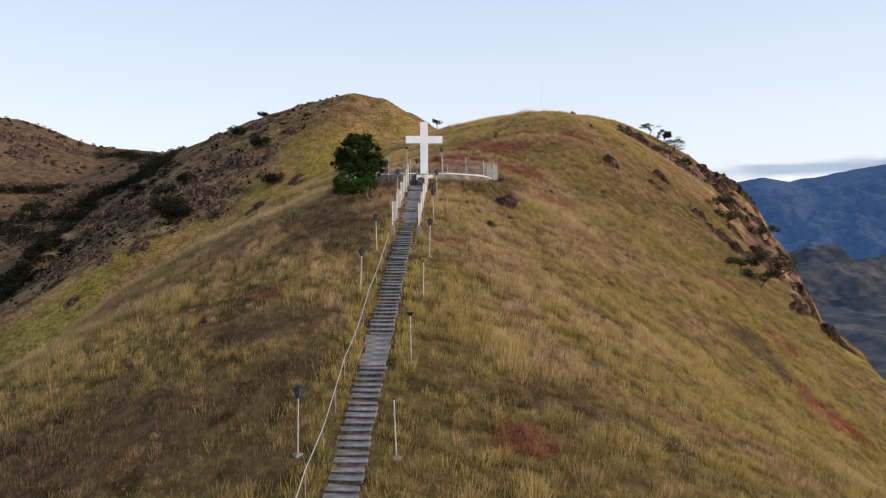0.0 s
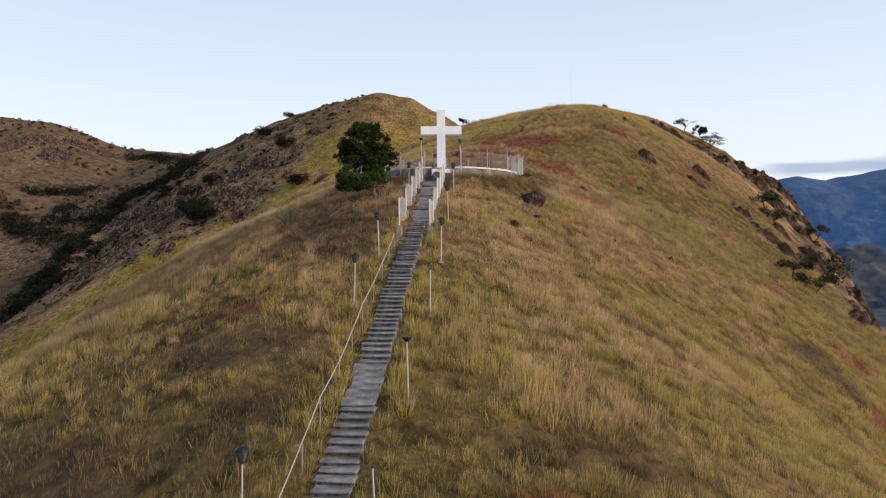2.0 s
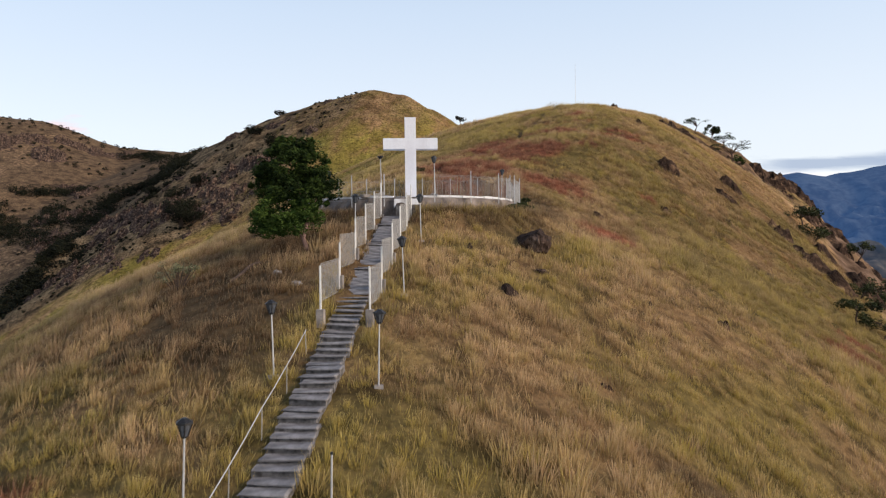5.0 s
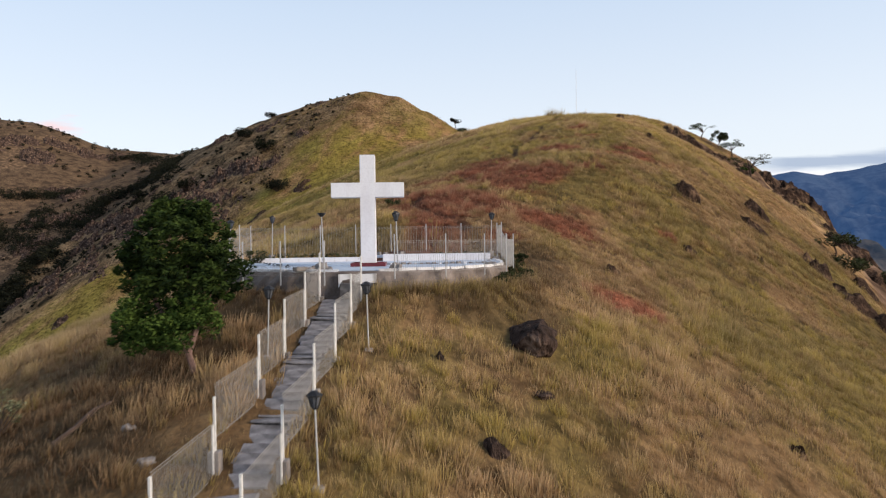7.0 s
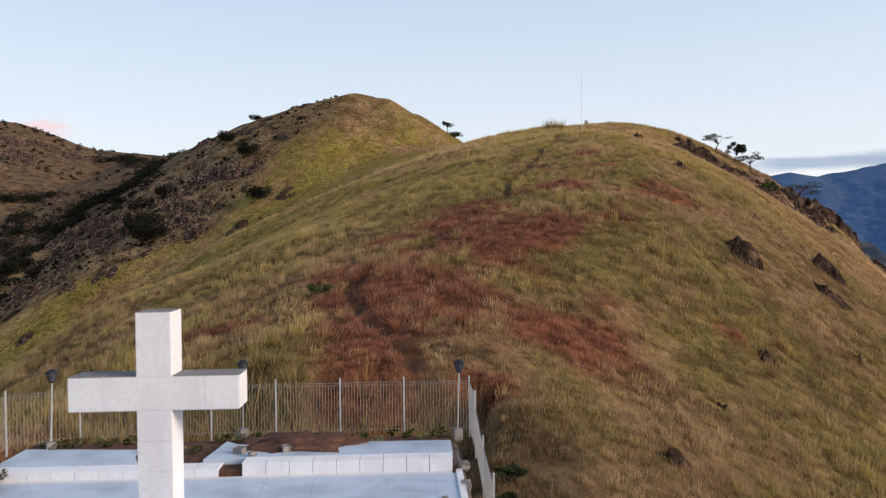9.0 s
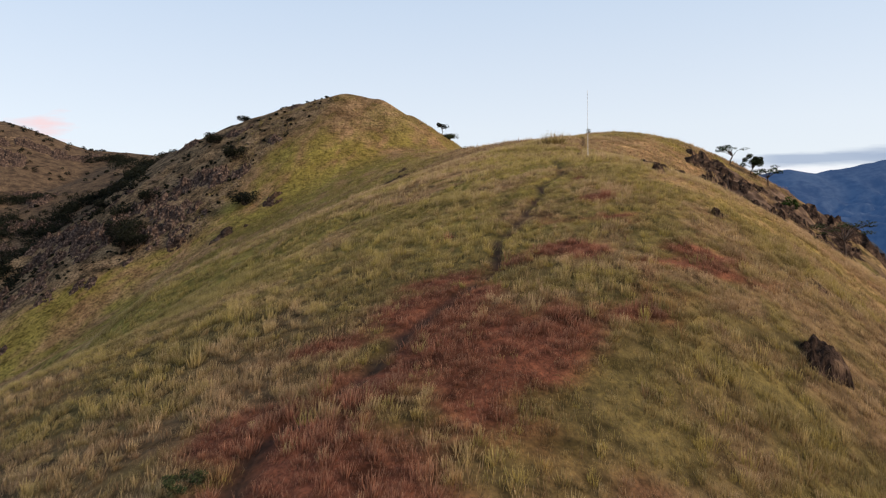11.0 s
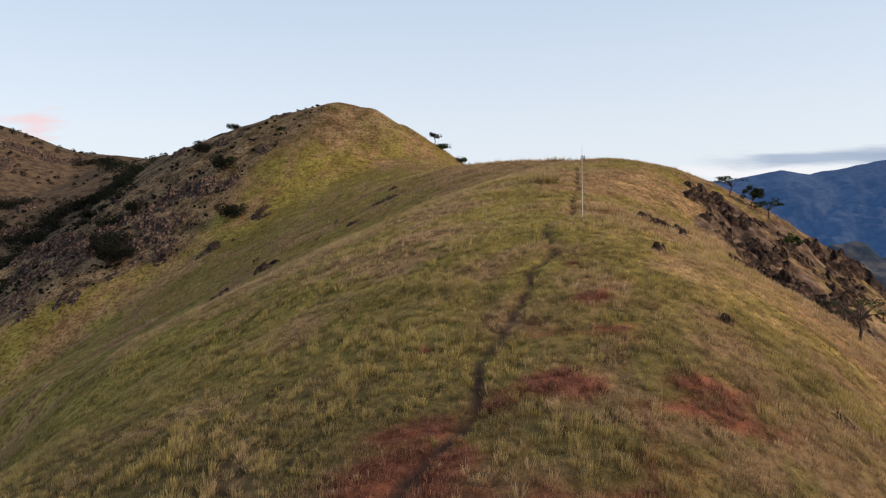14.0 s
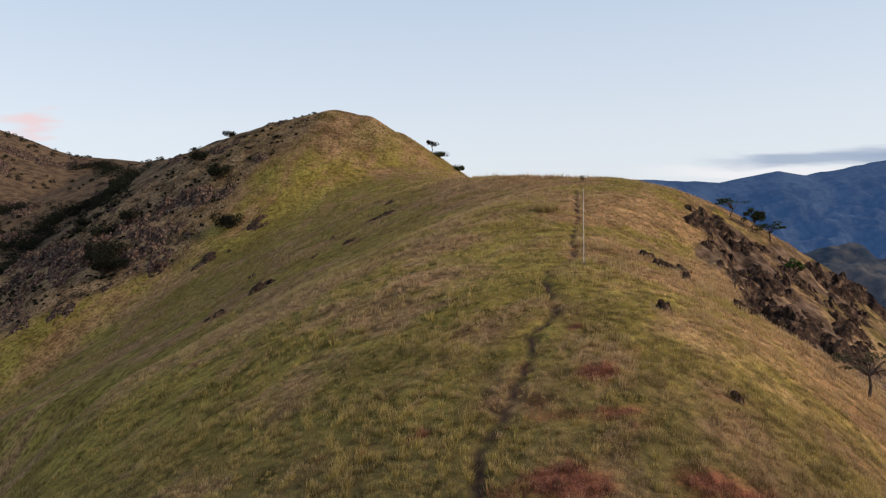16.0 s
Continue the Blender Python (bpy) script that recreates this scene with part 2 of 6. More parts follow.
TRACK = [(0.9, 72.5), (0.2, 74.6), (-1.6, 77.6), (-2.8, 81), (-2.9, 84.3), (-1.0, 88.2), (0.0, 90.3), (0.9, 93.2), (2.8, 97.1), (4.6, 99.6), (5.3, 102), (5.5, 106.1),
         (6.5, 108.3), (7.5, 111.7), (8.6, 115), (9.3, 118.8), (10.6, 120.5), (11.7, 123.8), (11.2, 127.6), (11.9, 134.8), (13.6, 137.5), (15.4, 141.6), (17, 155), (19.5, 167), (23.9, 198)]


def scrub_share(x, y):
    """Brown, scrubby slopes: the far spur, the left hill and the flank between the crags."""
    n = fbm(x, y, 40, 3, 17.0)
    spur = smooth(0.5 + (spur_edge(y) - x) / 13 + n * 3) * smooth((y - 300) / 30)
    xc = spline(np.clip(y, -40, 430), RIDGE[:, 0], RIDGE[:, 1])
    flank = 0.75 * smooth((x - xc - 20) / 8 + n * 2) * smooth((y - 70) / 25)
    spur = np.maximum(spur, flank)
    peak = 0.7 * smooth((main_rise(x, y) - 56 + n * 40) / 30) * smooth((y - 380) / 30)
    return np.clip(np.maximum(spur, peak), 0, 1)


def path_gap(x, y):
    best = np.full(np.shape(x), 1e9)
    wob = fbm(x, y, 5, 2, 9.0) * 0.5
    for (ax, ay), (bx, by) in zip(TRACK, TRACK[1:]):
        vx, vy = bx - ax, by - ay
        t = np.clip(((x - ax) * vx + (y - ay) * vy) / (vx * vx + vy * vy), 0, 1)
        best = np.minimum(best, np.hypot(x + wob - ax - t * vx, y - ay - t * vy))
    return best


def pale_share(x, y):
    n = fbm(x, y, 1.8, 3, 27.0)
    out = 0.8 * smooth(fbm(x, y, 4.5, 3, 63.0) * 7 - 0.95 + 0.55 * smooth((x - 7) / 5) * smooth((y - 84) / 10) * smooth((128 - y) / 10) + 0.3 * smooth((x + 1) / 6) * smooth((70 - y) / 8) - 0.25 * smooth((x - 13) / 5) * smooth((y - 70) / 8))
    for px, py, w, l in PALE:
        out = np.maximum(out, smooth(1.5 - np.hypot((x - px) / w, (y - py) / l) + n * 2.6))
    return np.clip(out, 0, 1)


# red grass patches: x, y, half width, half length
RED = [(-3.2, 84.6, 1.9, 1.8), (-1.6, 81, 2.0, 2.2), (1.2, 82, 2.8, 3.6), (4.0, 86, 3.2, 4.6), (0.6, 88.4, 2.2, 2.4), (2.0, 90.6, 2.0, 2.2), (5.8, 92, 2.3, 3.6), (2.4, 94.4, 2.2, 3.0), (5.2, 91, 2.6, 2.6), (3.0, 97.4, 1.8, 1.4),
       (-1.2, 75.2, 1.5, 2.8), (6.4, 77.3, 1.7, 2.5), (9.0, 102.8, 2.0, 1.0), (16.0, 100.8, 2.2, 0.7), (16.8, 103, 2.0, 0.9), (11.9, 94, 1.3, 0.8), (13, 108, 2.2, 0.8), (-8.7, 79.4, 1.6, 0.5),
       (3.4, 71.7, 0.7, 0.7), (9.0, 65, 1.3, 0.8), (-2, 93, 1.3, 0.7), (2.6, 99.8, 2.0, 1.0), (5.8, 101.6, 1.4, 1.3), (10, 103, 1.5, 1.1), (13.7, 107, 1.4, 0.8), (12.2, 112, 1.0, 0.7), (12.2, 118.7, 0.9, 0.5),
       (1.9, 108.3, 0.7, 0.5), (-9.8, 34.9, 1.2, 0.8), (24, 66.5, 2.0, 1.0), (26, 59, 1.5, 1.4), (26.5, 51, 2.2, 1.2), (1.9, 23.8, 0.8, 0.6), (26, 71, 2.2, 1.0), (15.5, 85, 0.8, 0.6), (-7.5, 68.5, 2, 1.2)]


# dead, trampled brown grass: x, y, half width, half length
DEAD = [(-8.5, 51.5, 3.6, 4), (-8, 57, 4, 2.6), (-7.3, 45.8, 2.9, 4), (-6.5, 41.5, 1.6, 2), (0.2, 56.8, 2.0, 0.9), (4.4, 59.5, 1.0, 2), (4.6, 64.5, 1.3, 4), (-9, 31.5, 3.5, 2), (-11, 34, 2.5, 1.6), (-7, 27, 3, 2), (3, 26.5, 2.5, 1.2), (-12, 24, 4, 3), (7, 40.5, 1.6, 0.8), (22, 54, 1.6, 2)]

# pale bleached straw: x, y, half width, half length
PALE = [(2.4, 53.2, 1.5, 1.4), (6, 54, 1.5, 1.2), (0, 55.2, 1.0, 0.8), (-1, 50.3, 0.9, 1.6), (7.4, 51.6, 1.6, 1.2), (10, 58, 1.5, 1.2), (4.5, 35.2, 3.5, 1.2), (8, 38, 2.6, 1.2), (3.4, 37.6, 1.6, 0.8), (10.7, 40.5, 1.6, 1.8), (4, 30, 1.2, 1.2), (1.4, 32.2, 1.4, 0.9),
        (8, 54, 2, 1.2), (3, 44, 2.2, 1.2), (18, 57, 1.8, 0.8), (-10.5, 40, 1.8, 0.9), (-6.8, 37, 1.2, 0.8), (-7, 34.4, 1.5, 0.7), (-13, 45, 2.6, 1.2), (-18, 50, 2.8, 1.6), (-9, 43.5, 1.6, 0.9), (-10, 32.5, 2, 0.8),
        (1.7, 129.6, 2.4, 0.7), (21, 153, 3, 5), (37, 199, 3, 6), (9.3, 121.1, 0.8, 0.5), (19.2, 111.3, 1.2, 0.9), (35, 131, 3.5, 4), (19.1, 118.7, 1.6, 0.8), (14.1, 113.3, 1.6, 0.7), (19, 107.3, 1.8, 1.0), (31.5, 123, 3, 3.5),
        (7.5, 94, 0.5, 0.5), (12.1, 99.5, 1.4, 0.8), (15.2, 99, 1.6, 0.7), (16.5, 97.4, 1.2, 1.0), (1.1, 111.9, 1.2, 0.5), (13.9, 112, 1.5, 0.8), (22, 92, 3, 4), (25, 84, 3, 4), (20, 101, 2.4, 2.4)]


def dead_share(x, y):
    n = fbm(x, y, 3.0, 3, 23.0)
    out = 0.75 * smooth(fbm(x, y, 5, 3, 33.0) * 6 - 1.35)
    for dx, dy, w, l in DEAD:
        out = np.maximum(out, 0.9 * smooth(1.5 - np.hypot((x - dx) / w, (y - dy) / l) + n * 2.5))
    return np.clip(out, 0, 1)


def ground_kind(x, y):
    """Shares of red grass, dry straw and trodden soil."""
    x, y = np.asarray(x, float), np.asarray(y, float)
    n, n2 = fbm(x, y, 3.5, 3, 1.0), fbm(x, y, 1.3, 2, 4.0)
    red = np.zeros(np.shape(x))
    for rx, ry, w, l in RED:
        red = np.maximum(red, smooth(1.75 - np.hypot((x - rx) / w, (y - ry) / l) + n * 2.6))
    red = np.maximum(red, 0.45 * smooth(fbm(x, y, 9, 3, 12.0) * 6 - 1.5))
    upper = smooth((x - 3) / 4) * smooth((y - 78) / 8) * smooth((124 - y) / 12)
    red = np.maximum(red, 0.75 * upper * smooth(fbm(x, y, 3.2, 3, 52.0) * 8 - 1.35))
    dry = smooth(0.45 + 0.22 * upper + fbm(x, y, 14, 3, 7.0) * 3.2 + n * 2.6 + 0.25 * smooth((-2 - x) / 5) * smooth((60 - y) / 10) * smooth((y - 30) / 4) - 0.6 * smooth((34 - y) / 6) * smooth((-4 - x) / 4) - 0.24 * smooth((x + 3) / 3) * smooth((62 - y) / 6) - 0.12 * smooth((78 - y) / 10) - 0.45 * smooth((-1 - x) / 4) * smooth((y - 68) / 5) - 0.26 * smooth((x - 6) / 6) * smooth((y - 58) / 8) * smooth((105 - y) / 10) - 0.1 * smooth((y - 95) / 20) + 0.45 * smooth((y - 106) / 25))
    dry = np.maximum(dry, pale_share(x, y))
    soil = smooth(1.5 - path_gap(x, y) / np.where(y < 96, 0.27, 0.23) + n2 * 0.7)
    return np.clip(red, 0, 1), dry, soil


# ---- materials ----
def mat(name, rough=0.9, metal=0.0):
    m = bpy.data.materials.new(name)
    m.use_nodes = True
    b = m.node_tree.nodes["Principled BSDF"]
    b.inputs["Roughness"].default_value, b.inputs["Metallic"].default_value = rough, metal
    b.inputs["Specular IOR Level"].default_value = 0.25
    return m, m.node_tree.nodes, m.node_tree.links, b


def noise_node(n, l, scale, detail=4, vector=None, kind="Object", stretch=None):
    tc = n.new("ShaderNodeTexCoord")
    t = n.new("ShaderNodeTexNoise")
    t.inputs["Scale"].default_value, t.inputs["Detail"].default_value = scale, detail
    src = tc.outputs[kind]
    if stretch:
        mp = n.new("ShaderNodeMapping")
        mp.inputs["Scale"].default_value = stretch
        l.new(src, mp.inputs["Vector"])
        src = mp.outputs[0]
    l.new(src, t.inputs["Vector"])
    return t.outputs["Fac"]


def ramp(n, l, fac, stops):
    r = n.new("ShaderNodeValToRGB")
    e = r.color_ramp.elements
    while len(e) < len(stops):
        e.new(0.5)
    for k, (p, c) in enumerate(stops):
        e[k].position, e[k].color = p, (*c, 1)
    l.new(fac, r.inputs["Fac"])
    return r.outputs["Color"]


def mix(n, l, fac, a, b, mode="MIX"):
    m = n.new("ShaderNodeMix")
    m.data_type, m.blend_type = "RGBA", mode
    for sock, v in ((m.inputs["Factor"], fac), (m.inputs["A"], a), (m.inputs["B"], b)):
        if isinstance(v, bpy.types.NodeSocket):
            l.new(v, sock)
        elif isinstance(v, (int, float)):
            sock.default_value = v
        else:
            sock.default_value = (*v, 1)
    return m.outputs["Result"]


def attr(n, name):
    a = n.new("ShaderNodeAttribute")
    a.attribute_name = name
    return a.outputs["Fac"]


def bump(n, l, b, height, strength=0.4, distance=0.05):
    k = n.new("ShaderNodeBump")
    k.inputs["Strength"].default_value, k.inputs["Distance"].default_value = strength, distance
    l.new(height, k.inputs["Height"])
    l.new(k.outputs[0], b.inputs["Normal"])


STRAW, BROWN, OLIVE, GREEN = (0.77, 0.535, 0.295), (0.30, 0.168, 0.085), (0.61, 0.475, 0.112), (0.225, 0.184, 0.055)
RED_GRASS = (0.46, 0.165, 0.10)


def turf_colour(n, l, grain):
    dry, red = attr(n, "dry"), attr(n, "red")
    c = mix(n, l, dry, mix(n, l, grain, GREEN, OLIVE), mix(n, l, grain, BROWN, STRAW))
    c = mix(n, l, red, c, mix(n, l, grain, (0.19, 0.068, 0.046), RED_GRASS))
    return mix(n, l, attr(n, "dead"), c, mix(n, l, grain, (0.07, 0.044, 0.028), (0.27, 0.17, 0.095)))


def ground_material():
    m, n, l, b = mat("turf_and_rock", 1.0)
    b.inputs["Specular IOR Level"].default_value = 0.03
    fine, mid = noise_node(n, l, 1.7, 8), noise_node(n, l, 0.22, 6)
    c = turf_colour(n, l, ramp(n, l, fine, [(0.3, (0, 0, 0)), (0.75, (0.5, 0.5, 0.5))]))
    c = mix(n, l, 0.7, c, ramp(n, l, noise_node(n, l, 9, 5), [(0.36, (0.5, 0.48, 0.44)), (0.58, (1.25, 1.23, 1.15))]), "MULTIPLY")
    c = mix(n, l, 0.8, c, ramp(n, l, mid, [(0.32, (0.5, 0.47, 0.43)), (0.62, (1.08, 1.06, 1.02))]), "MULTIPLY")
    c = mix(n, l, 0.6, c, ramp(n, l, noise_node(n, l, 0.045, 5), [(0.35, (0.62, 0.55, 0.5)), (0.62, (1.0, 1.0, 1.0))]), "MULTIPLY")
    # dark thatch and soil, also painting the shade in gaps between blades
    c = mix(n, l, attr(n, "thatch_shade"), c, mix(n, l, fine, (0.035, 0.025, 0.015), (0.13, 0.09, 0.05)))
    tuft = noise_node(n, l, 0.75, 5)
    far_turf = ramp(n, l, tuft, [(0.36, (0.30, 0.31, 0.28)), (0.49, (0.88, 0.88, 0.87)), (0.60, (1.15, 1.13, 1.07))])
    c = mix(n, l, 0.75, c, far_turf, "MULTIPLY")
    heath = ramp(n, l, noise_node(n, l, 0.13, 9), [(0.33, (0.04, 0.028, 0.017)), (0.43, (0.15, 0.097, 0.054)), (0.62, (0.30, 0.198, 0.112))])
    heath = mix(n, l, 0.7, heath, far_turf, "MULTIPLY")
    heath = mix(n, l, 0.8, heath, ramp(n, l, noise_node(n, l, 1.15, 5), [(0.42, (0.35, 0.32, 0.3)), (0.5, (1.0, 1.0, 1.0)), (0.62, (1.3, 1.28, 1.22))]), "MULTIPLY")
    heath = mix(n, l, ramp(n, l, noise_node(n, l, 0.3, 4), [(0.60, (0, 0, 0)), (0.65, (0.8, 0.8, 0.8))]), heath, (0.028, 0.024, 0.014))
    # left hill darkened in its colour, as a slope turned from the light
    c = mix(n, l, attr(n, "scrub"), c, mix(n, l, attr(n, "hill_shade"), heath, (0.07, 0.047, 0.034)))
    c = mix(n, l, attr(n, "soil"), c, mix(n, l, fine, (0.035, 0.021, 0.014), (0.10, 0.06, 0.042)))
    rn = noise_node(n, l, 0.35, 9)
    c = mix(n, l, ramp(n, l, attr(n, "bank"), [(0.25, (0, 0, 0)), (0.6, (1, 1, 1))]), c, ramp(n, l, noise_node(n, l, 0.5, 8), [(0.34, (0.045, 0.028, 0.018)), (0.52, (0.11, 0.07, 0.048)), (0.68, (0.21, 0.138, 0.096))]))
    rock = ramp(n, l, rn, [(0.3, (0.022, 0.016, 0.013)), (0.5, (0.13, 0.082, 0.053)), (0.72, (0.29, 0.19, 0.11))])
    sharp = ramp(n, l, mix(n, l, 0.6, attr(n, "rock"), rn), [(0.69, (0, 0, 0)), (0.73, (1, 1, 1))])
    c = mix(n, l, sharp, c, rock)
    l.new(c, b.inputs["Base Color"])
    bump(n, l, b, mix(n, l, 0.5, fine, rn), 0.9, 0.5)
    return m


def grass_material():
    m, n, l, b = mat("grass_blades", 0.9)
    b.inputs["Specular IOR Level"].default_value = 0.05
    c = turf_colour(n, l, attr(n, "shade"))
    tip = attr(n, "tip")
    # brown blade bases, darkened further to paint self-shading inside the tufts
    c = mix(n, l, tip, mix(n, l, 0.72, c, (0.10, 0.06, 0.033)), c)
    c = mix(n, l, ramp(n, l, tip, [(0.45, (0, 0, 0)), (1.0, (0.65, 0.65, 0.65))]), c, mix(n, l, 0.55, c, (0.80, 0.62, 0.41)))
    l.new(c, b.inputs["Base Color"])
    thin = n.new("ShaderNodeBsdfTranslucent")
    l.new(c, thin.inputs["Color"])
    both = n.new("ShaderNodeMixShader")
    both.inputs[0].default_value = 0.38
    l.new(b.outputs[0], both.inputs[1])
    l.new(thin.outputs[0], both.inputs[2])
    l.new(both.outputs[0], n["Material Output"].inputs["Surface"])
    return m


def concrete_material(name, dark, light, scale=3.0):
    m, n, l, b = mat(name, 0.9)
    a, f = noise_node(n, l, scale, 8), noise_node(n, l, scale * 12, 3)
    info = n.new("ShaderNodeObjectInfo")
    c = ramp(n, l, a, [(0.3, dark), (0.7, light)])
    c = mix(n, l, 0.35, c, mix(n, l, info.outputs["Random"], (0.6, 0.6, 0.62), (1.15, 1.12, 1.08)), "MULTIPLY")
    c = mix(n, l, 0.3, c, ramp(n, l, f, [(0.35, (0.5, 0.5, 0.5)), (0.6, (1, 1, 1))]), "MULTIPLY")
    l.new(c, b.inputs["Base Color"])
    bump(n, l, b, f, 0.4, 0.02)
    return m


def paint_material(name, colour, stain, rough=0.45, scale=1.5):
    m, n, l, b = mat(name, rough)
    a, f = noise_node(n, l, scale, 8, stretch=(1, 1, 0.35)), noise_node(n, l, scale * 9, 5)
    c = ramp(n, l, a, [(0.34, stain), (0.52, colour)])
    c = mix(n, l, 0.25, c, ramp(n, l, f, [(0.3, (0.7, 0.7, 0.7)), (0.55, (1, 1, 1))]), "MULTIPLY")
    l.new(c, b.inputs["Base Color"])
    bump(n, l, b, f, 0.15, 0.01)
    return m


def plain_material(name, colour, rough=0.6, metal=0.0, spread=0.35, scale=9.0):
    m, n, l, b = mat(name, rough, metal)
    f = noise_node(n, l, scale, 6)
    dark = tuple(v * (1 - spread) for v in colour)
    l.new(ramp(n, l, f, [(0.3, dark), (0.65, colour)]), b.inputs["Base Color"])
    return m


def leaf_material(name, dark, light):
    m, n, l, b = mat(name, 0.8)
    b.inputs["Specular IOR Level"].default_value = 0.08
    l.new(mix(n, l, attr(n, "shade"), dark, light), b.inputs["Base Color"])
    return m


def rock_material(name, dark, mid_c, light):
    m, n, l, b = mat(name, 1.0)
    b.inputs["Specular IOR Level"].default_value = 0.05
    a, f = noise_node(n, l, 0.9, 9), noise_node(n, l, 4, 7, stretch=(2.2, 2.2, 0.5))
    c = ramp(n, l, a, [(0.3, dark), (0.52, mid_c), (0.72, light)])
    c = mix(n, l, 0.75, c, ramp(n, l, f, [(0.36, (0.2, 0.19, 0.18)), (0.55, (1, 1, 1))]), "MULTIPLY")
    l.new(c, b.inputs["Base Color"])
    bump(n, l, b, f, 0.9, 0.2)
    return m


TURF, GRASS = ground_material(), grass_material()
# treads pale, step blocks darker
TREAD = concrete_material("pale_tread_concrete", (0.07, 0.066, 0.068), (0.31, 0.298, 0.31), 2.2)
STEP = concrete_material("dark_step_concrete", (0.04, 0.037, 0.037), (0.22, 0.21, 0.21), 5.0)
CONCRETE = concrete_material("rough_concrete", (0.14, 0.12, 0.11), (0.36, 0.33, 0.31), 2.0)
WHITE_TILE = paint_material("white_tile", (0.78, 0.78, 0.82), (0.70, 0.69, 0.73), 0.35)
JOINT = plain_material("tile_joint", (0.66, 0.665, 0.70), 0.9, 0, 0.1)
FLOOR_TILE = paint_material("pale_blue_floor_tile", (0.46, 0.535, 0.64), (0.34, 0.40, 0.49), 0.4, 0.8)
RED_SOIL = plain_material("red_soil", (0.13, 0.062, 0.042), 0.95, 0, 0.6, 4)
RUBBLE_WALL = concrete_material("crumbling_wall", (0.07, 0.054, 0.046), (0.30, 0.25, 0.22), 1.4)
KERB_WHITE = paint_material("white_kerb_paint", (0.78, 0.78, 0.80), (0.40, 0.38, 0.37), 0.5, 2.2)
MAROON = plain_material("maroon_tile", (0.16, 0.035, 0.045), 0.4)
GALV = plain_material("galvanised_steel", (0.5, 0.5, 0.51), 0.5, 0.3, 0.2)
DULL_STEEL = plain_material("dull_wire", (0.34, 0.33, 0.32), 0.6, 0.2, 0.2)
PALE_PAINT = plain_material("chalky_white_paint", (0.74, 0.73, 0.71), 0.7, 0.0, 0.25)
LANTERN = plain_material("black_lantern_metal", (0.02, 0.02, 0.022), 0.4)
GLASS = plain_material("dusty_lantern_glass", (0.10, 0.11, 0.13), 0.15)
BARK = plain_material("bark", (0.085, 0.06, 0.048), 0.95, 0, 0.5, 4)
PINK_BARK = plain_material("pinkish_bark", (0.20, 0.125, 0.105), 0.9, 0, 0.5, 6)
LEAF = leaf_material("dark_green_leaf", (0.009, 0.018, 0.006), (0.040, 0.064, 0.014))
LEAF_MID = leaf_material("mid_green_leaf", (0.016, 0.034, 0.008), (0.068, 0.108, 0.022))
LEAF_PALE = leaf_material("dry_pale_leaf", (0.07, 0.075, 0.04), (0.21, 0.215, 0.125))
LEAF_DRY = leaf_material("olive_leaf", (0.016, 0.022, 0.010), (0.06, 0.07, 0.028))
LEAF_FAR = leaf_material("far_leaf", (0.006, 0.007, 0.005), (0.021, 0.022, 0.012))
ROCK = rock_material("brown_rock", (0.018, 0.012, 0.009), (0.06, 0.037, 0.027), (0.22, 0.138, 0.085))
FAR_ROCK = rock_material("grey_brown_rock", (0.02, 0.014, 0.012), (0.085, 0.056, 0.045), (0.31, 0.215, 0.16))
DARK_ROCK = rock_material("dark_boulder", (0.018, 0.013, 0.011), (0.07, 0.048, 0.04), (0.20, 0.145, 0.115))


# ---- ground: one sheet to the horizon ----
def axis_steps(parts):
    out = []
    for a, b, step in parts:
        out += list(np.arange(a, b, step))
    return np.array(out + [parts[-1][1]])


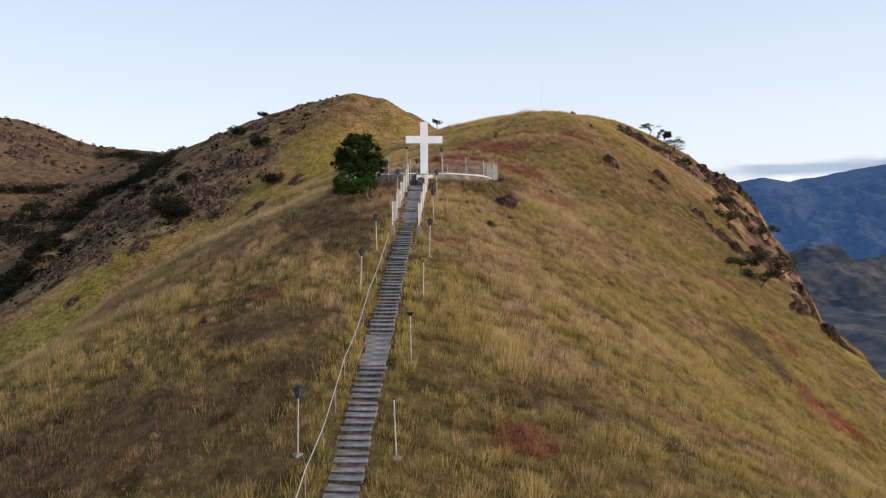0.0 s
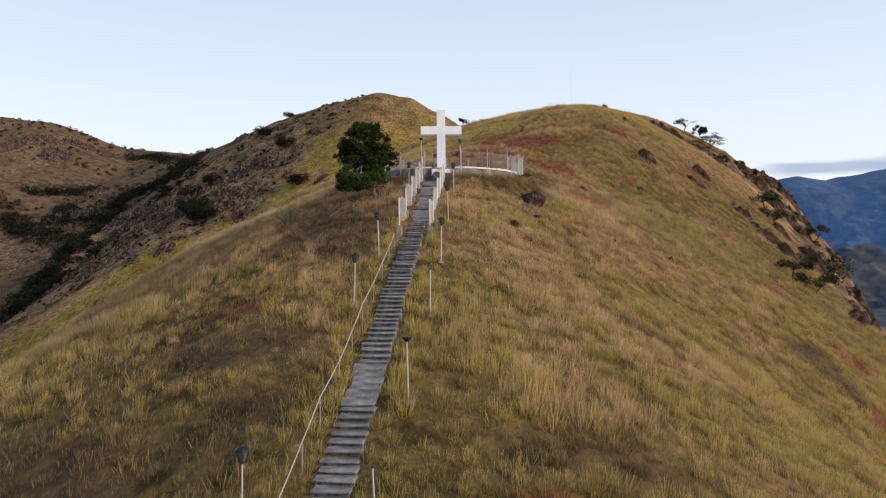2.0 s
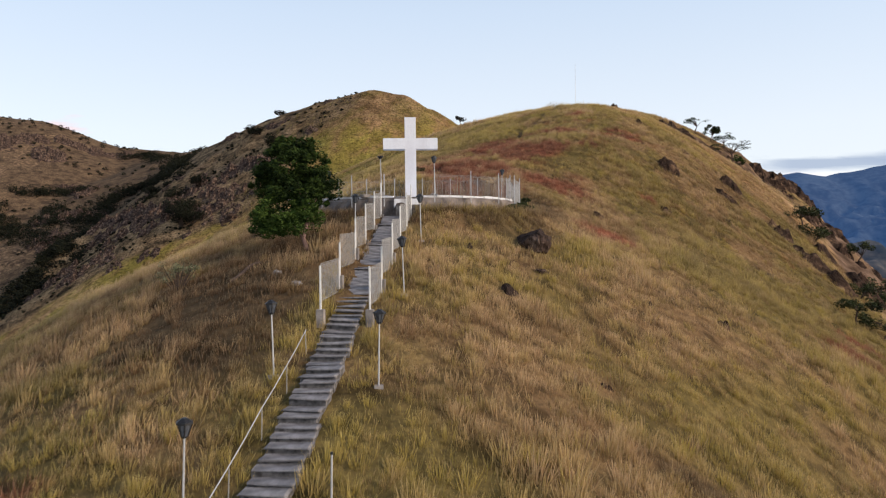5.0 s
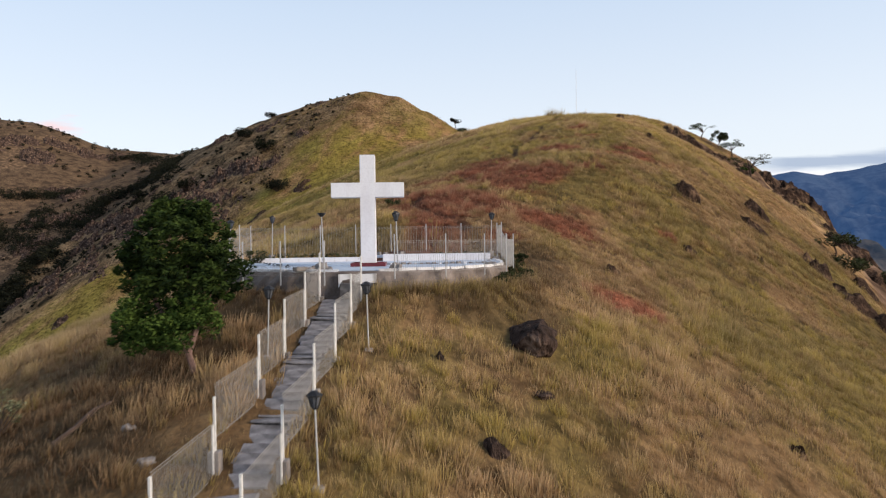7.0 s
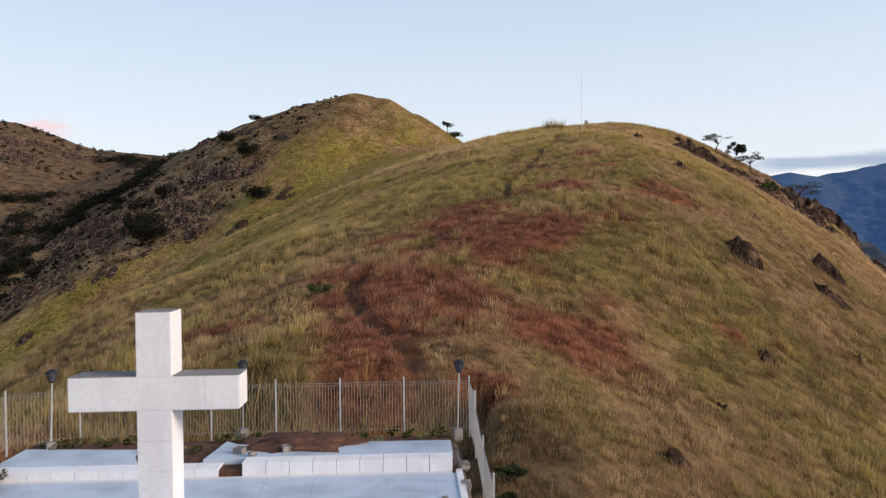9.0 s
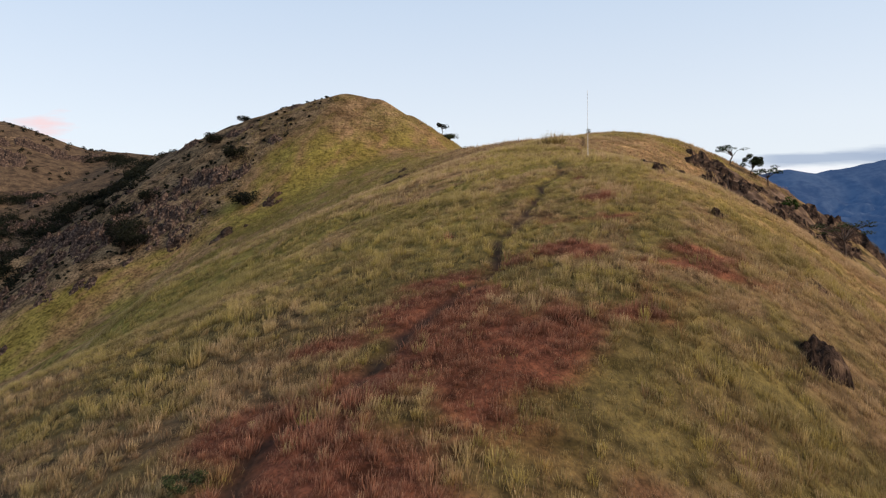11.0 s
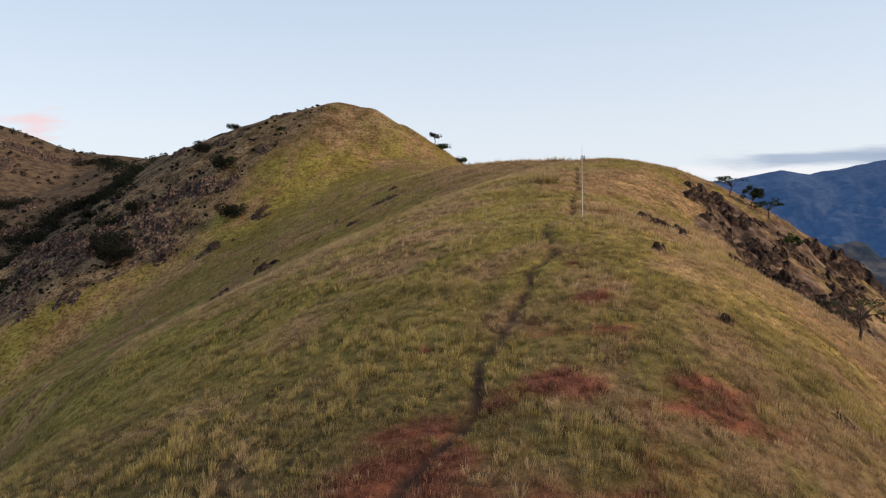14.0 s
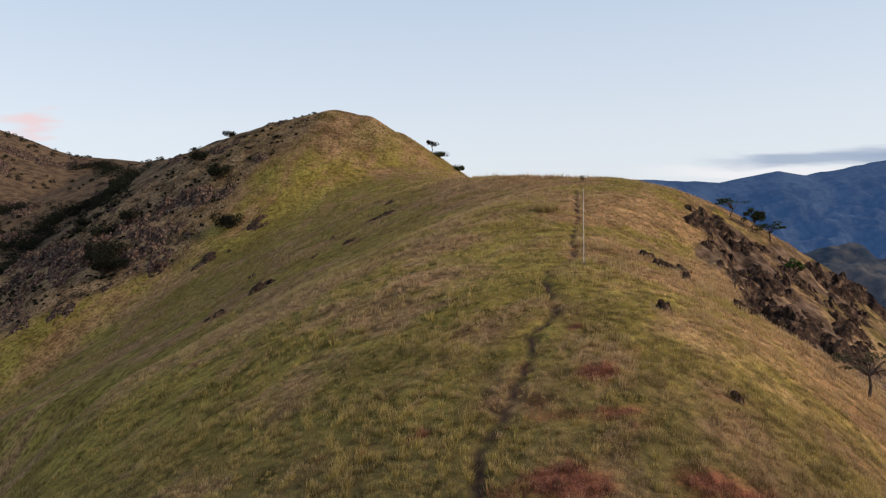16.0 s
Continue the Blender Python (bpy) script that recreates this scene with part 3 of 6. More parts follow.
def ground_sheet():
    xs = axis_steps([(-4700, -1200, 350), (-1200, -700, 50), (-700, -260, 9), (-260, -60, 3.2), (-60, -30, 1.5), (-30, 45, 0.75), (45, 66, 0.85), (66, 100, 1.6), (100, 260, 8), (260, 1000, 60), (1000, 1500, 40), (1500, 4700, 320)])
    ys = axis_steps([(-1500, -100, 200), (-100, 10, 10), (10, 145, 0.75), (145, 205, 0.9), (205, 230, 1.7), (230, 540, 3.2), (540, 1000, 10), (1000, 2000, 110), (2000, 2600, 45), (2600, 4900, 330)])
    gx, gy = np.meshgrid(xs, ys)
    gx, gy = gx.ravel(), gy.ravel()
    gz = land(gx, gy)
    nx, ny = len(xs), len(ys)
    i = (np.arange(ny - 1)[:, None] * nx + np.arange(nx - 1)[None]).ravel()
    faces = np.stack([i, i + 1, i + nx + 1, i + nx], 1)
    me = bpy.data.meshes.new("ground")
    me.vertices.add(len(gx))
    me.vertices.foreach_set("co", np.stack([gx, gy, gz], 1).ravel())
    me.loops.add(faces.size)
    me.loops.foreach_set("vertex_index", faces.ravel())
    me.polygons.add(len(faces))
    me.polygons.foreach_set("loop_start", np.arange(len(faces)) * 4)
    me.polygons.foreach_set("use_smooth", np.ones(len(faces), bool))
    me.update(calc_edges=True)
    red, dry, soil = ground_kind(gx, gy)
    # gap shade laid on the ground wherever the near grass grows
    thatch_shade = 0.7 * smooth((gx + 46) / 20) * smooth((52 - gx) / 20) * smooth((gy + 6) / 22) * smooth((122 - gy) / 20)
    for name, v in (("red", red), ("dry", dry), ("soil", soil), ("rock", rock_share(gx, gy)), ("scrub", scrub_share(gx, gy)), ("dead", dead_share(gx, gy)), ("thatch_shade", np.maximum(thatch_shade * (1 - 0.75 * red), 0.9 * dead_share(gx, gy) * (thatch_shade > 0.5))),
                    ("hill_shade", 0.55 * smooth((-235 - gx) / 40) * smooth((gy - 350) / 50)), ("bank", np.maximum(rock_share(gx, gy) * smooth((gx - 18) / 8) * smooth((330 - gy) / 60), scarp_share(gx, gy)))):
        me.attributes.new(name, "FLOAT", "POINT").data.foreach_set("value", v.astype(np.float32))
    me.materials.append(TURF)
    return tagged(new("ground", me), "grassy mountain ridge with rocky flanks above a valley", "hillside", kind="structure")


ground_sheet()


def height(x, y):
    return float(land(np.array([x]), np.array([y]))[0])


def grass_mesh(name, label, rng, cx, cy, size, blades, width, spread, tussock=False, tone=None):
    """Tufts of pointed blades at (cx, cy); size: their height; tone: a share of straw, of dead grass and a shade that stand in for the field's own."""
    red, dry, soil = ground_kind(cx, cy)
    keep = (soil < 0.35) & (path_gap(cx, cy) > 0.36) & (rng.rand(len(cx)) > 0.8 * np.maximum(rock_share(cx, cy), scarp_share(cx, cy)))
    keep &= ~((np.abs(cx + 3.35) < 0.62) & (cy < 57.5))
    keep &= ~((np.hypot(cx - PLAT.x, cy - PLAT.y) < 6.55) | ((np.abs(cx - PLAT.x) < 6.3) & (cy > 60) & (cy < 69.6)))
    keep &= ~(np.hypot((cx - 3.3) / 1.25, (cy - 55.9) / 1.3) < 1) & ~(np.hypot(cx - 2.2, cy - 49.0) < 0.6)
    cx, cy, size, red, dry = cx[keep], cy[keep], size[keep], red[keep], dry[keep]
    n = len(cx)
    z0 = land(cx, cy)
    gx, gy = (land(cx + 0.3, cy) - z0) / 0.3, (land(cx, cy + 0.3) - z0) / 0.3
    ang = rng.rand(n, blades) * math.tau
    part_out = rng.rand(n, blades) ** 0.6
    rad = part_out * spread * size[:, None]
    dx, dy = rad * np.cos(ang), rad * np.sin(ang)
    bx, by = cx[:, None] + dx, cy[:, None] + dy
    bz = z0[:, None] + gx[:, None] * dx + gy[:, None] * dy - 0.04
    h = size[:, None] * (0.5 + 0.6 * rng.rand(n, blades)) * (1.1 - 0.3 * part_out)
    if tussock:
        lean = h * (0.06 + 0.6 * part_out * rng.rand(n, blades) + 0.12 * rng.rand(n, blades))
    else:
        lean = h * (0.10 + 0.45 * rng.rand(n, blades))
    lean_a = ang + rng.normal(0, 0.6, (n, blades))
    tx, ty = bx + lean * np.cos(lean_a) + 0.06 * h, by + lean * np.sin(lean_a)
    wa = rng.rand(n, blades) * math.tau
    w = width * (0.6 + 0.8 * rng.rand(n, blades)) * size[:, None]
    ox, oy = w * np.cos(wa), w * np.sin(wa)
    co = np.empty((n, blades, 3, 3), np.float32)
    co[..., 0, 0], co[..., 0, 1], co[..., 0, 2] = bx - ox, by - oy, bz
    co[..., 1, 0], co[..., 1, 1], co[..., 1, 2] = bx + ox, by + oy, bz
    co[..., 2, 0], co[..., 2, 1], co[..., 2, 2] = tx, ty, bz + np.sqrt(np.maximum(h * h - lean * lean, 0.01))
    count = n * blades
    me = bpy.data.meshes.new(name)
    me.vertices.add(count * 3)
    me.vertices.foreach_set("co", co.ravel())
    me.loops.add(count * 3)
    me.loops.foreach_set("vertex_index", np.arange(count * 3))
    me.polygons.add(count)
    me.polygons.foreach_set("loop_start", np.arange(count) * 3)
    me.update(calc_edges=True)
    per = lambda v: np.repeat(v, blades * 3)
    pale_here = pale_share(cx, cy)
    if tone:
        pale, dead, clump = (np.clip(v + rng.normal(0, 0.22, n), 0, 1) for v in tone)
        red = red * 0.4
    else:
        pale = np.clip((0.12 if tussock else 0.18) + 0.72 * dry + rng.normal(0, 1, n) * np.where(cy < 70, 0.33, np.where(cx > 4, 0.3, 0.18)), 0, 1)
        # darker understory stands in for shade between tussocks; other terms tone whole stretches
        clump = np.clip((0.68 if tussock else 0.30) - 0.2 * smooth((cy - 70) / 30) * smooth((122 - cy) / 25) + 0.1 * smooth((cy - 118) / 20) - 0.1 * smooth((cx - 5) / 4) * smooth((cy - 58) / 5) * smooth((82 - cy) / 8) - 0.1 * smooth((cx - 3) / 4) * smooth((cy - 80) / 5) * smooth((102 - cy) / 8) + 0.16 * smooth((cx + 1) / 5) * smooth((cy - 100) / 12) * smooth((150 - cy) / 15) - 0.1 * smooth((-3 - cx) / 4) * smooth((cy - 66) / 6) * smooth((100 - cy) / 15) + 0.18 * smooth((cx + 2) / 3) * smooth((70 - cy) / 8) - 0.08 * smooth((cx - 8) / 6) * smooth((cy - 62) / 8) - 0.3 * smooth((-4.4 - cx) / 1.5) * smooth((61 - cy) / 4) * smooth((cy - 38) / 6) - 0.1 * smooth((-4.6 - cx) / 2) * smooth((60 - cy) / 6) - 0.12 * smooth((34 - cy) / 8) + 0.3 * pale_here + 1.3 * fbm(cx, cy, 2.2, 2, 15.0) + 1.0 * fbm(cx, cy, 0.9, 2, 18.0) + rng.normal(0, 1, n) * np.where(cy < 70, 0.22, np.where(cx > 4, 0.31, 0.18)), 0, 1)
        dead = dead_share(cx, cy) * (rng.rand(n) < 0.95)
        fringe = smooth((1.9 - np.abs(cx + 3.35)) / 0.5) * smooth((49 - cy) / 3)
        pale, clump, dead = np.clip(pale - 0.55 * fringe, 0, 1), np.clip(clump + 0.2 * fringe + 0.1 * smooth((cx + 1) / 2) * smooth((cy - 49) / 4) * smooth((63 - cy) / 4), 0, 1), dead * (1 - fringe)
    shade = np.clip(np.repeat(clump[:, None], blades, 1) + rng.normal(0, 0.13, (n, blades)), 0, 1)
    reds = red * (rng.rand(n) < 0.1 + 0.85 * red)
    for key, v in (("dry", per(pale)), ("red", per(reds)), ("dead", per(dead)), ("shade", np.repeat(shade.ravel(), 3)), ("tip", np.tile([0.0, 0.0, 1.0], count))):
        me.attributes.new(key, "FLOAT", "POINT").data.foreach_set("value", v.astype(np.float32))
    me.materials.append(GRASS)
    return tagged(new(name, me), label, "grass", kind="stuff")


def scatter(rng, x0, x1, y0, y1, per_m2, gap=0.35):
    n = int((x1 - x0) * (y1 - y0) * per_m2)
    x, y = x0 + rng.rand(n) * (x1 - x0), y0 + rng.rand(n) * (y1 - y0)
    keep = (rng.rand(n) < np.clip(gap + 0.5 + 2.0 * fbm(x, y, 1.6, 2, 20.0), 0.6, 1)) & (np.abs(x) < 5 + 0.68 * y)
    return x[keep], y[keep]


def all_grass():
    rng = np.random.RandomState(11)
    for label, area, dens, size, blades, width, spread in (
            ("short matted straw and reddish grass on the near slope", (-34, 36, 13, 72), 9.5, (0.26, 0.26), 12, 0.03, 0.8),
            ("dry grass on the steep sides of the near slope", (-52, -34, 20, 122), 4.0, (0.45, 0.4), 12, 0.03, 0.8),
            ("short matted grass with red patches on the upper ridge", (-34, 40, 72, 125), 9.0, (0.24, 0.2), 10, 0.036, 0.85),
            ("short green and straw grass on the far crest", (-60, 66, 125, 240), 2.6, (0.3, 0.3), 8, 0.05, 0.9),
            ("thin grass on the far saddle", (-120, 40, 240, 440), 0.5, (0.7, 0.7), 7, 0.06, 0.9)):
        x, y = scatter(rng, *area, dens)
        s = (size[0] + size[1] * rng.rand(len(x))) * np.clip(0.95 + 1.5 * fbm(x, y, 1.25, 2, 15.0), 0.5, 1.5)
        grass_mesh("grass", label, rng, x, y, s, blades, width, spread)
    for label, area, dens, size, blades, width in (
            ("tall soft tussocks of straw and yellow-green grass on the near slope", (-34, 36, 13, 72), 5.4, (0.36, 0.38), 54, 0.0165),
            ("soft tussocks of straw, red and green grass on the upper ridge", (-34, 40, 72, 125), 5.2, (0.32, 0.32), 38, 0.023),
            ("low tussocks of grass on the far crest", (-50, 50, 125, 215), 1.9, (0.40, 0.36), 20, 0.034)):
        x, y = scatter(rng, *area, dens)
        beside_stairs = (np.abs(np.abs(x + 3.35) - 1.0) < 0.35) & (y < 50)
        keep = (rng.rand(len(x)) < np.clip(0.74 + 2.2 * fbm(x, y, 3.0, 3, 50.0), 0.4, 1)) | beside_stairs
        keep &= rng.rand(len(x)) > 0.5 * dead_share(x, y) * (y < 62)
        x, y = x[keep], y[keep]
        s = (size[0] + size[1] * rng.rand(len(x)) ** 1.4) * np.clip(1.0 + 1.6 * fbm(x, y, 5.0, 2, 58.0), 0.65, 1.4) * (1 - 0.4 * dead_share(x, y))
        grass_mesh("tussock_grass", label, rng, x, y, s, blades, width, 0.4, True)


def wall_weeds():
    """Weeds and dead grass against the foot of the terrace wall and behind its fence."""
    rng = np.random.RandomState(21)

    def band(count, a0, a1, r0, r1):
        a, r = rng.uniform(a0, a1, count), rng.uniform(r0, r1, count)
        x, y = PLAT.x + r * np.sin(a), PLAT.y - r * np.cos(a)
        keep = np.abs(x + 3.35) > 0.9
        return x[keep], y[keep]

    for label, spots, tall, tone in (
            ("dead brown grass and weeds at the terrace's foot", band(330, -2.0, 1.6, 6.65, 8.2), (0.25, 0.4), (0.2, 0.85, 0.3)),
            ("dark green weeds at the terrace's foot", band(120, -0.2, 1.7, 6.6, 7.6), (0.3, 0.4), (0.0, 0.25, 0.2))):
        x, y = spots
        grass_mesh("tall_weeds", label, rng, x, y, tall[0] + tall[1] * rng.rand(len(x)), 34, 0.016, 0.4, True, tone)
    for px, py in ((15.4, 173.2), (16.1, 173.9), (17.5, 174.4), (16.8, 173.3), (15.0, 174.2)):
        x, y = px + rng.normal(0, 0.35, 5), py + rng.normal(0, 0.5, 5)
        grass_mesh("tall_weeds", "clump of tall pale-green weeds on the crest", rng, x, y, 1.6 + 0.8 * rng.rand(5), 12, 0.022, 0.22, True, (0.25, 0.0, 0.4))
    x, y = PLAT.x + rng.uniform(-7.2, 6.4, 260), PLAT.y + rng.uniform(6.5, 8.6, 260)
    grass_mesh("tall_weeds", "tall straw and green grass behind the terrace fence", rng, x, y, 0.5 + 0.7 * rng.rand(260) ** 2, 40, 0.014, 0.35, True, (0.4, 0.2, 0.5))


# ---- stairs ----
def stairs():
    top = tagged(new("staircase"), "straight weathered concrete staircase up the grassy ridge", "stairs", kind="structure")
    rng = random.Random(3)
    meshes = []
    for k in range(4):
        bm = bmesh.new()
        # pale tread slab over a darker riser block
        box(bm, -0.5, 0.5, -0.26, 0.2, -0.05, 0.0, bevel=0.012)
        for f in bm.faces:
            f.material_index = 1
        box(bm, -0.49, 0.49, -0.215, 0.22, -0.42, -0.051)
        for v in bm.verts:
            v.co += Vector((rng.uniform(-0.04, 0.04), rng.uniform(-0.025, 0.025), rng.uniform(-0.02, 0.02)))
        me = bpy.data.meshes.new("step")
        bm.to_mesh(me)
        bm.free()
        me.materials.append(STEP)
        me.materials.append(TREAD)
        meshes.append(me)
    y, k = 14.0, 0
    while y < 56.6:
        z = float(main_rise(np.array([-3.35]), np.array([y]))[0]) + 0.08
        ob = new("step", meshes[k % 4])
        ob.parent = top
        landing = 27.4 < y < 29.8 or (y > 45.5 and int(y / 0.8) % 4)
        rough = 2.0 if y > 38 else 1.0
        ob.location = (-3.35 + rng.uniform(-0.04, 0.04) * rough, y, z + (0 if landing else rng.uniform(-0.03, 0.02) * rough))
        ob.rotation_euler = (0.33 if landing else rng.uniform(-0.03, 0.03) * rough, rng.uniform(-0.02, 0.02) * rough, rng.uniform(-0.045, 0.045) * rough)
        ob.scale = (rng.uniform(0.97, 1.04), 1.0, 1.0)
        y += 0.40 + rng.uniform(-0.015, 0.015)
        k += 1
    return top


stairs()


def lamp_post(label, tall=1.75, head="lantern"):
    lamp = tagged(new("garden_lamp"), label, "lamp", "lamps along the stairs")
    bm = bmesh.new()
    box(bm, -0.13, 0.13, -0.13, 0.13, -0.3, 0.035, bevel=0.015)
    part("footing", bm, CONCRETE, lamp, "grey concrete footing")
    bm = bmesh.new()
    tube(bm, (0, 0, 0.0), (0, 0, tall), 0.023, 0.020, 8)
    part("pole", bm, GALV, lamp, "pale steel pole")
    if head == "lantern":
        bm = bmesh.new()
        for k in range(6):
            a = k * math.tau / 6
            tube(bm, (0.078 * math.cos(a), 0.078 * math.sin(a), tall), (0.153 * math.cos(a), 0.153 * math.sin(a), tall + 0.24), 0.011, None, 4)
        tube(bm, (0, 0, tall - 0.04), (0, 0, tall + 0.005), 0.05, 0.085, 8)
        lantern = part("lantern", bm, LANTERN, lamp, "black metal lantern frame")
        bm = bmesh.new()
        made = bmesh.ops.create_cone(bm, cap_ends=True, segments=6, radius1=0.075, radius2=0.15, depth=0.24)["verts"]
        for v in made:
            v.co.z += tall + 0.12
        part("glass_body", bm, GLASS, lantern, "dark dusty glass")
        bm = bmesh.new()
        tube(bm, (0, 0, tall + 0.24), (0, 0, tall + 0.28), 0.185, 0.18, 6)
        tube(bm, (0, 0, tall + 0.28), (0, 0, tall + 0.36), 0.17, 0.05, 6)
        part("lantern_roof", bm, LANTERN, lantern, "black metal cap")
    elif head == "cup":
        bm = bmesh.new()
        tube(bm, (0, 0, tall - 0.02), (0, 0, tall + 0.10), 0.05, 0.16, 8)
        tube(bm, (0, 0, tall + 0.10), (0, 0, tall + 0.13), 0.17, 0.15, 8)
        part("lantern_base", bm, LANTERN, lamp, "broken lantern base without glass")
    else:
        bm = bmesh.new()
        tube(bm, (0, 0, tall), (0, 0, tall + 0.05), 0.035, 0.03, 8)
        part("cap", bm, LANTERN, lamp)
    return lamp


def lamps():
    lit = lamp_post("black lantern on a thin pale pole beside the stairs")
    cup = lamp_post("pale lamp pole with a broken dark lantern base", 1.8, "cup")
    bare = lamp_post("bare pale lamp pole without its lantern", 1.75, "none")
    rng = random.Random(5)
    spots = [(lit, -5.0, 21.8), (lit, -4.75, 34.1), (lit, -4.62, 39.85), (lit, -4.5, 51.65), (cup, -1.9, 27.5), (bare, -1.97, 21.65), (bare, -1.76, 34.0),
             (lit, -1.7, 39.85), (lit, -1.67, 45.9), (lit, -1.68, 52.85)]
    plat = [(lit, 2.3, 69.6, 5.95), (lit, -4.15, 69.6, 5.95), (lit, -9.3, 68.3, 5.9), (lit, -9.75, 63.2, 5.55), (cup, -4.2, 57.9, 5.78), (lit, -1.42, 58.6, 5.66)]
    used = set()
    for src, x, y, *z in spots + plat:
        m = pose(x, y, z[0] if z else height(x, y) + 0.02, rng.uniform(-2, 2), rng.uniform(-2.2, 2.2), rng.uniform(0, 60))
        if src in used:
            ob = copy_thing(src, m)
        else:
            src.matrix_basis = m
            ob = src
        used.add(src)


lamps()


def handrail():
    rail = tagged(new("handrail"), "thin grey pipe handrail on spindly posts beside the stairs", "handrail")
    ys = [15.5 + 2.15 * k for k in range(13)]
    tops = []
    rng = random.Random(9)
    for k, y in enumerate(ys):
        x = -4.35 + 0.012 * (y - 15) + rng.uniform(-0.05, 0.05)
        z = height(x, y)
        bm = bmesh.new()
        tube(bm, (x, y, z - 0.2), (x + rng.uniform(-0.04, 0.04), y, z + 0.78), 0.012, None, 6)
        part("post", bm, DULL_STEEL, rail)
        tops.append((x, y, z + 0.78))
    for a, b in zip(tops, tops[1:]):
        mid_p = [(p + q) / 2 for p, q in zip(a, b)]
        mid_p[2] -= 0.02
        bm = bmesh.new()
        tube(bm, a, mid_p, 0.014, None, 6)
        tube(bm, mid_p, b, 0.014, None, 6)
        part("rail", bm, GALV, rail)


handrail()


WIRES = {}


def upright_wire(tall):
    key = round(tall, 2)
    if key not in WIRES:
        bm = bmesh.new()
        tube(bm, (0, 0, 0), (0, 0, tall), 0.0045, None, 4)
        me = bpy.data.meshes.new("wire")
        bm.to_mesh(me)
        bm.free()
        me.materials.append(DULL_STEEL)
        WIRES[key] = me
    return WIRES[key]


def fence_panel(fence, a, b, za, zb, tall, bars=None, step=0.085):
    """A welded wire panel from a to b: upright wires with rolled top and bottom."""
    a, b = Vector((a[0], a[1], 0)), Vector((b[0], b[1], 0))
    panel = None
    for f in (1.0, 0.12, 0.95):
        bm = bmesh.new()
        tube(bm, (a.x, a.y, za + tall * f), (b.x, b.y, zb + tall * f), 0.005, None, 3)
        wire = part("wire" if panel else "wire_panel", bm, DULL_STEEL, panel or fence)
        panel = panel or wire
    n = max(3, int((b - a).length / step))
    for k in range(1, n):
        p = a.lerp(b, k / n)
        wire = new("wire", upright_wire(tall - 0.12))
        wire.parent = panel
        wire.matrix_basis = Matrix.Translation((p.x, p.y, za + (zb - za) * k / n + 0.12))
    return panel


def fence_post(fence, x, y, z, tall, thick=0.03, foot=None, paint=PALE_PAINT):
    bm = bmesh.new()
    box(bm, x - thick, x + thick, y - thick, y + thick, z - 0.1, z + tall, bevel=0.006)
    part("post", bm, paint, fence)
    if foot:
        bm = bmesh.new()
        box(bm, x - 0.13, x + 0.13, y - 0.13, y + 0.13, z - 0.3, z + foot, bevel=0.02)
        part("pillar", bm, CONCRETE, fence, "whitish concrete pillar")


def stair_fence(x, ys, label):
    fence = tagged(new("wire_fence"), label, "fence", "fences along the stairs")
    for k, y in enumerate(ys):
        z = float(main_rise(np.array([x]), np.array([y]))[0])
        fence_post(fence, x, y, z, 1.75 if k else 1.95, 0.028, 0.55 if k in (0, 1, 2) else 0.15)
        if k + 1 < len(ys):
            z2 = float(main_rise(np.array([x]), np.array([ys[k + 1]]))[0])
            mz = max(z, z2) - 0.28
            fence_panel(fence, (x, y), (x, ys[k + 1]), mz, mz + 0.12, 1.35)
            fence_post(fence, x, ys[k + 1] - 0.12, z2 - 0.1, 1.25, 0.024)


stair_fence(-4.05, [43.1, 46.2, 49.4, 51.9, 54.4, 56.6], "pale wire fence with white posts stepping up the stairs")
stair_fence(-2.5, [43.4, 46.1, 49.1, 51.8, 54.4, 56.4], "pale wire fence with white posts and concrete feet by the stairs")


def blocky(x, y, cell, seed):
    """Heights 0 to 1 of broken blocks, each with a flat, slightly tilted top."""
    gx, gy = x / cell, y / cell
    ix, iy = np.floor(gx).astype(int), np.floor(gy).astype(int)
    best, out = np.full(np.shape(x), 9.0), np.zeros(np.shape(x))
    for a in (-1, 0, 1):
        for b in (-1, 0, 1):
            i, j = ix + a, iy + b
            r1, r2, r3 = LATTICE[(i + seed) % 256, j % 256], LATTICE[(j + 91) % 256, (i + seed) % 256], LATTICE[(i + 57) % 256, (j + seed + 13) % 256]
            px, py = i + r1, j + r2
            d = np.hypot(gx - px, gy - py)
            top = np.clip(r3 + (gx - px) * (r1 - 0.5) * 0.8 + (gy - py) * (r2 - 0.5) * 0.8, -0.2, 1.3)
            out = np.where(d < best, top, out)
            best = np.minimum(best, d)
    return out


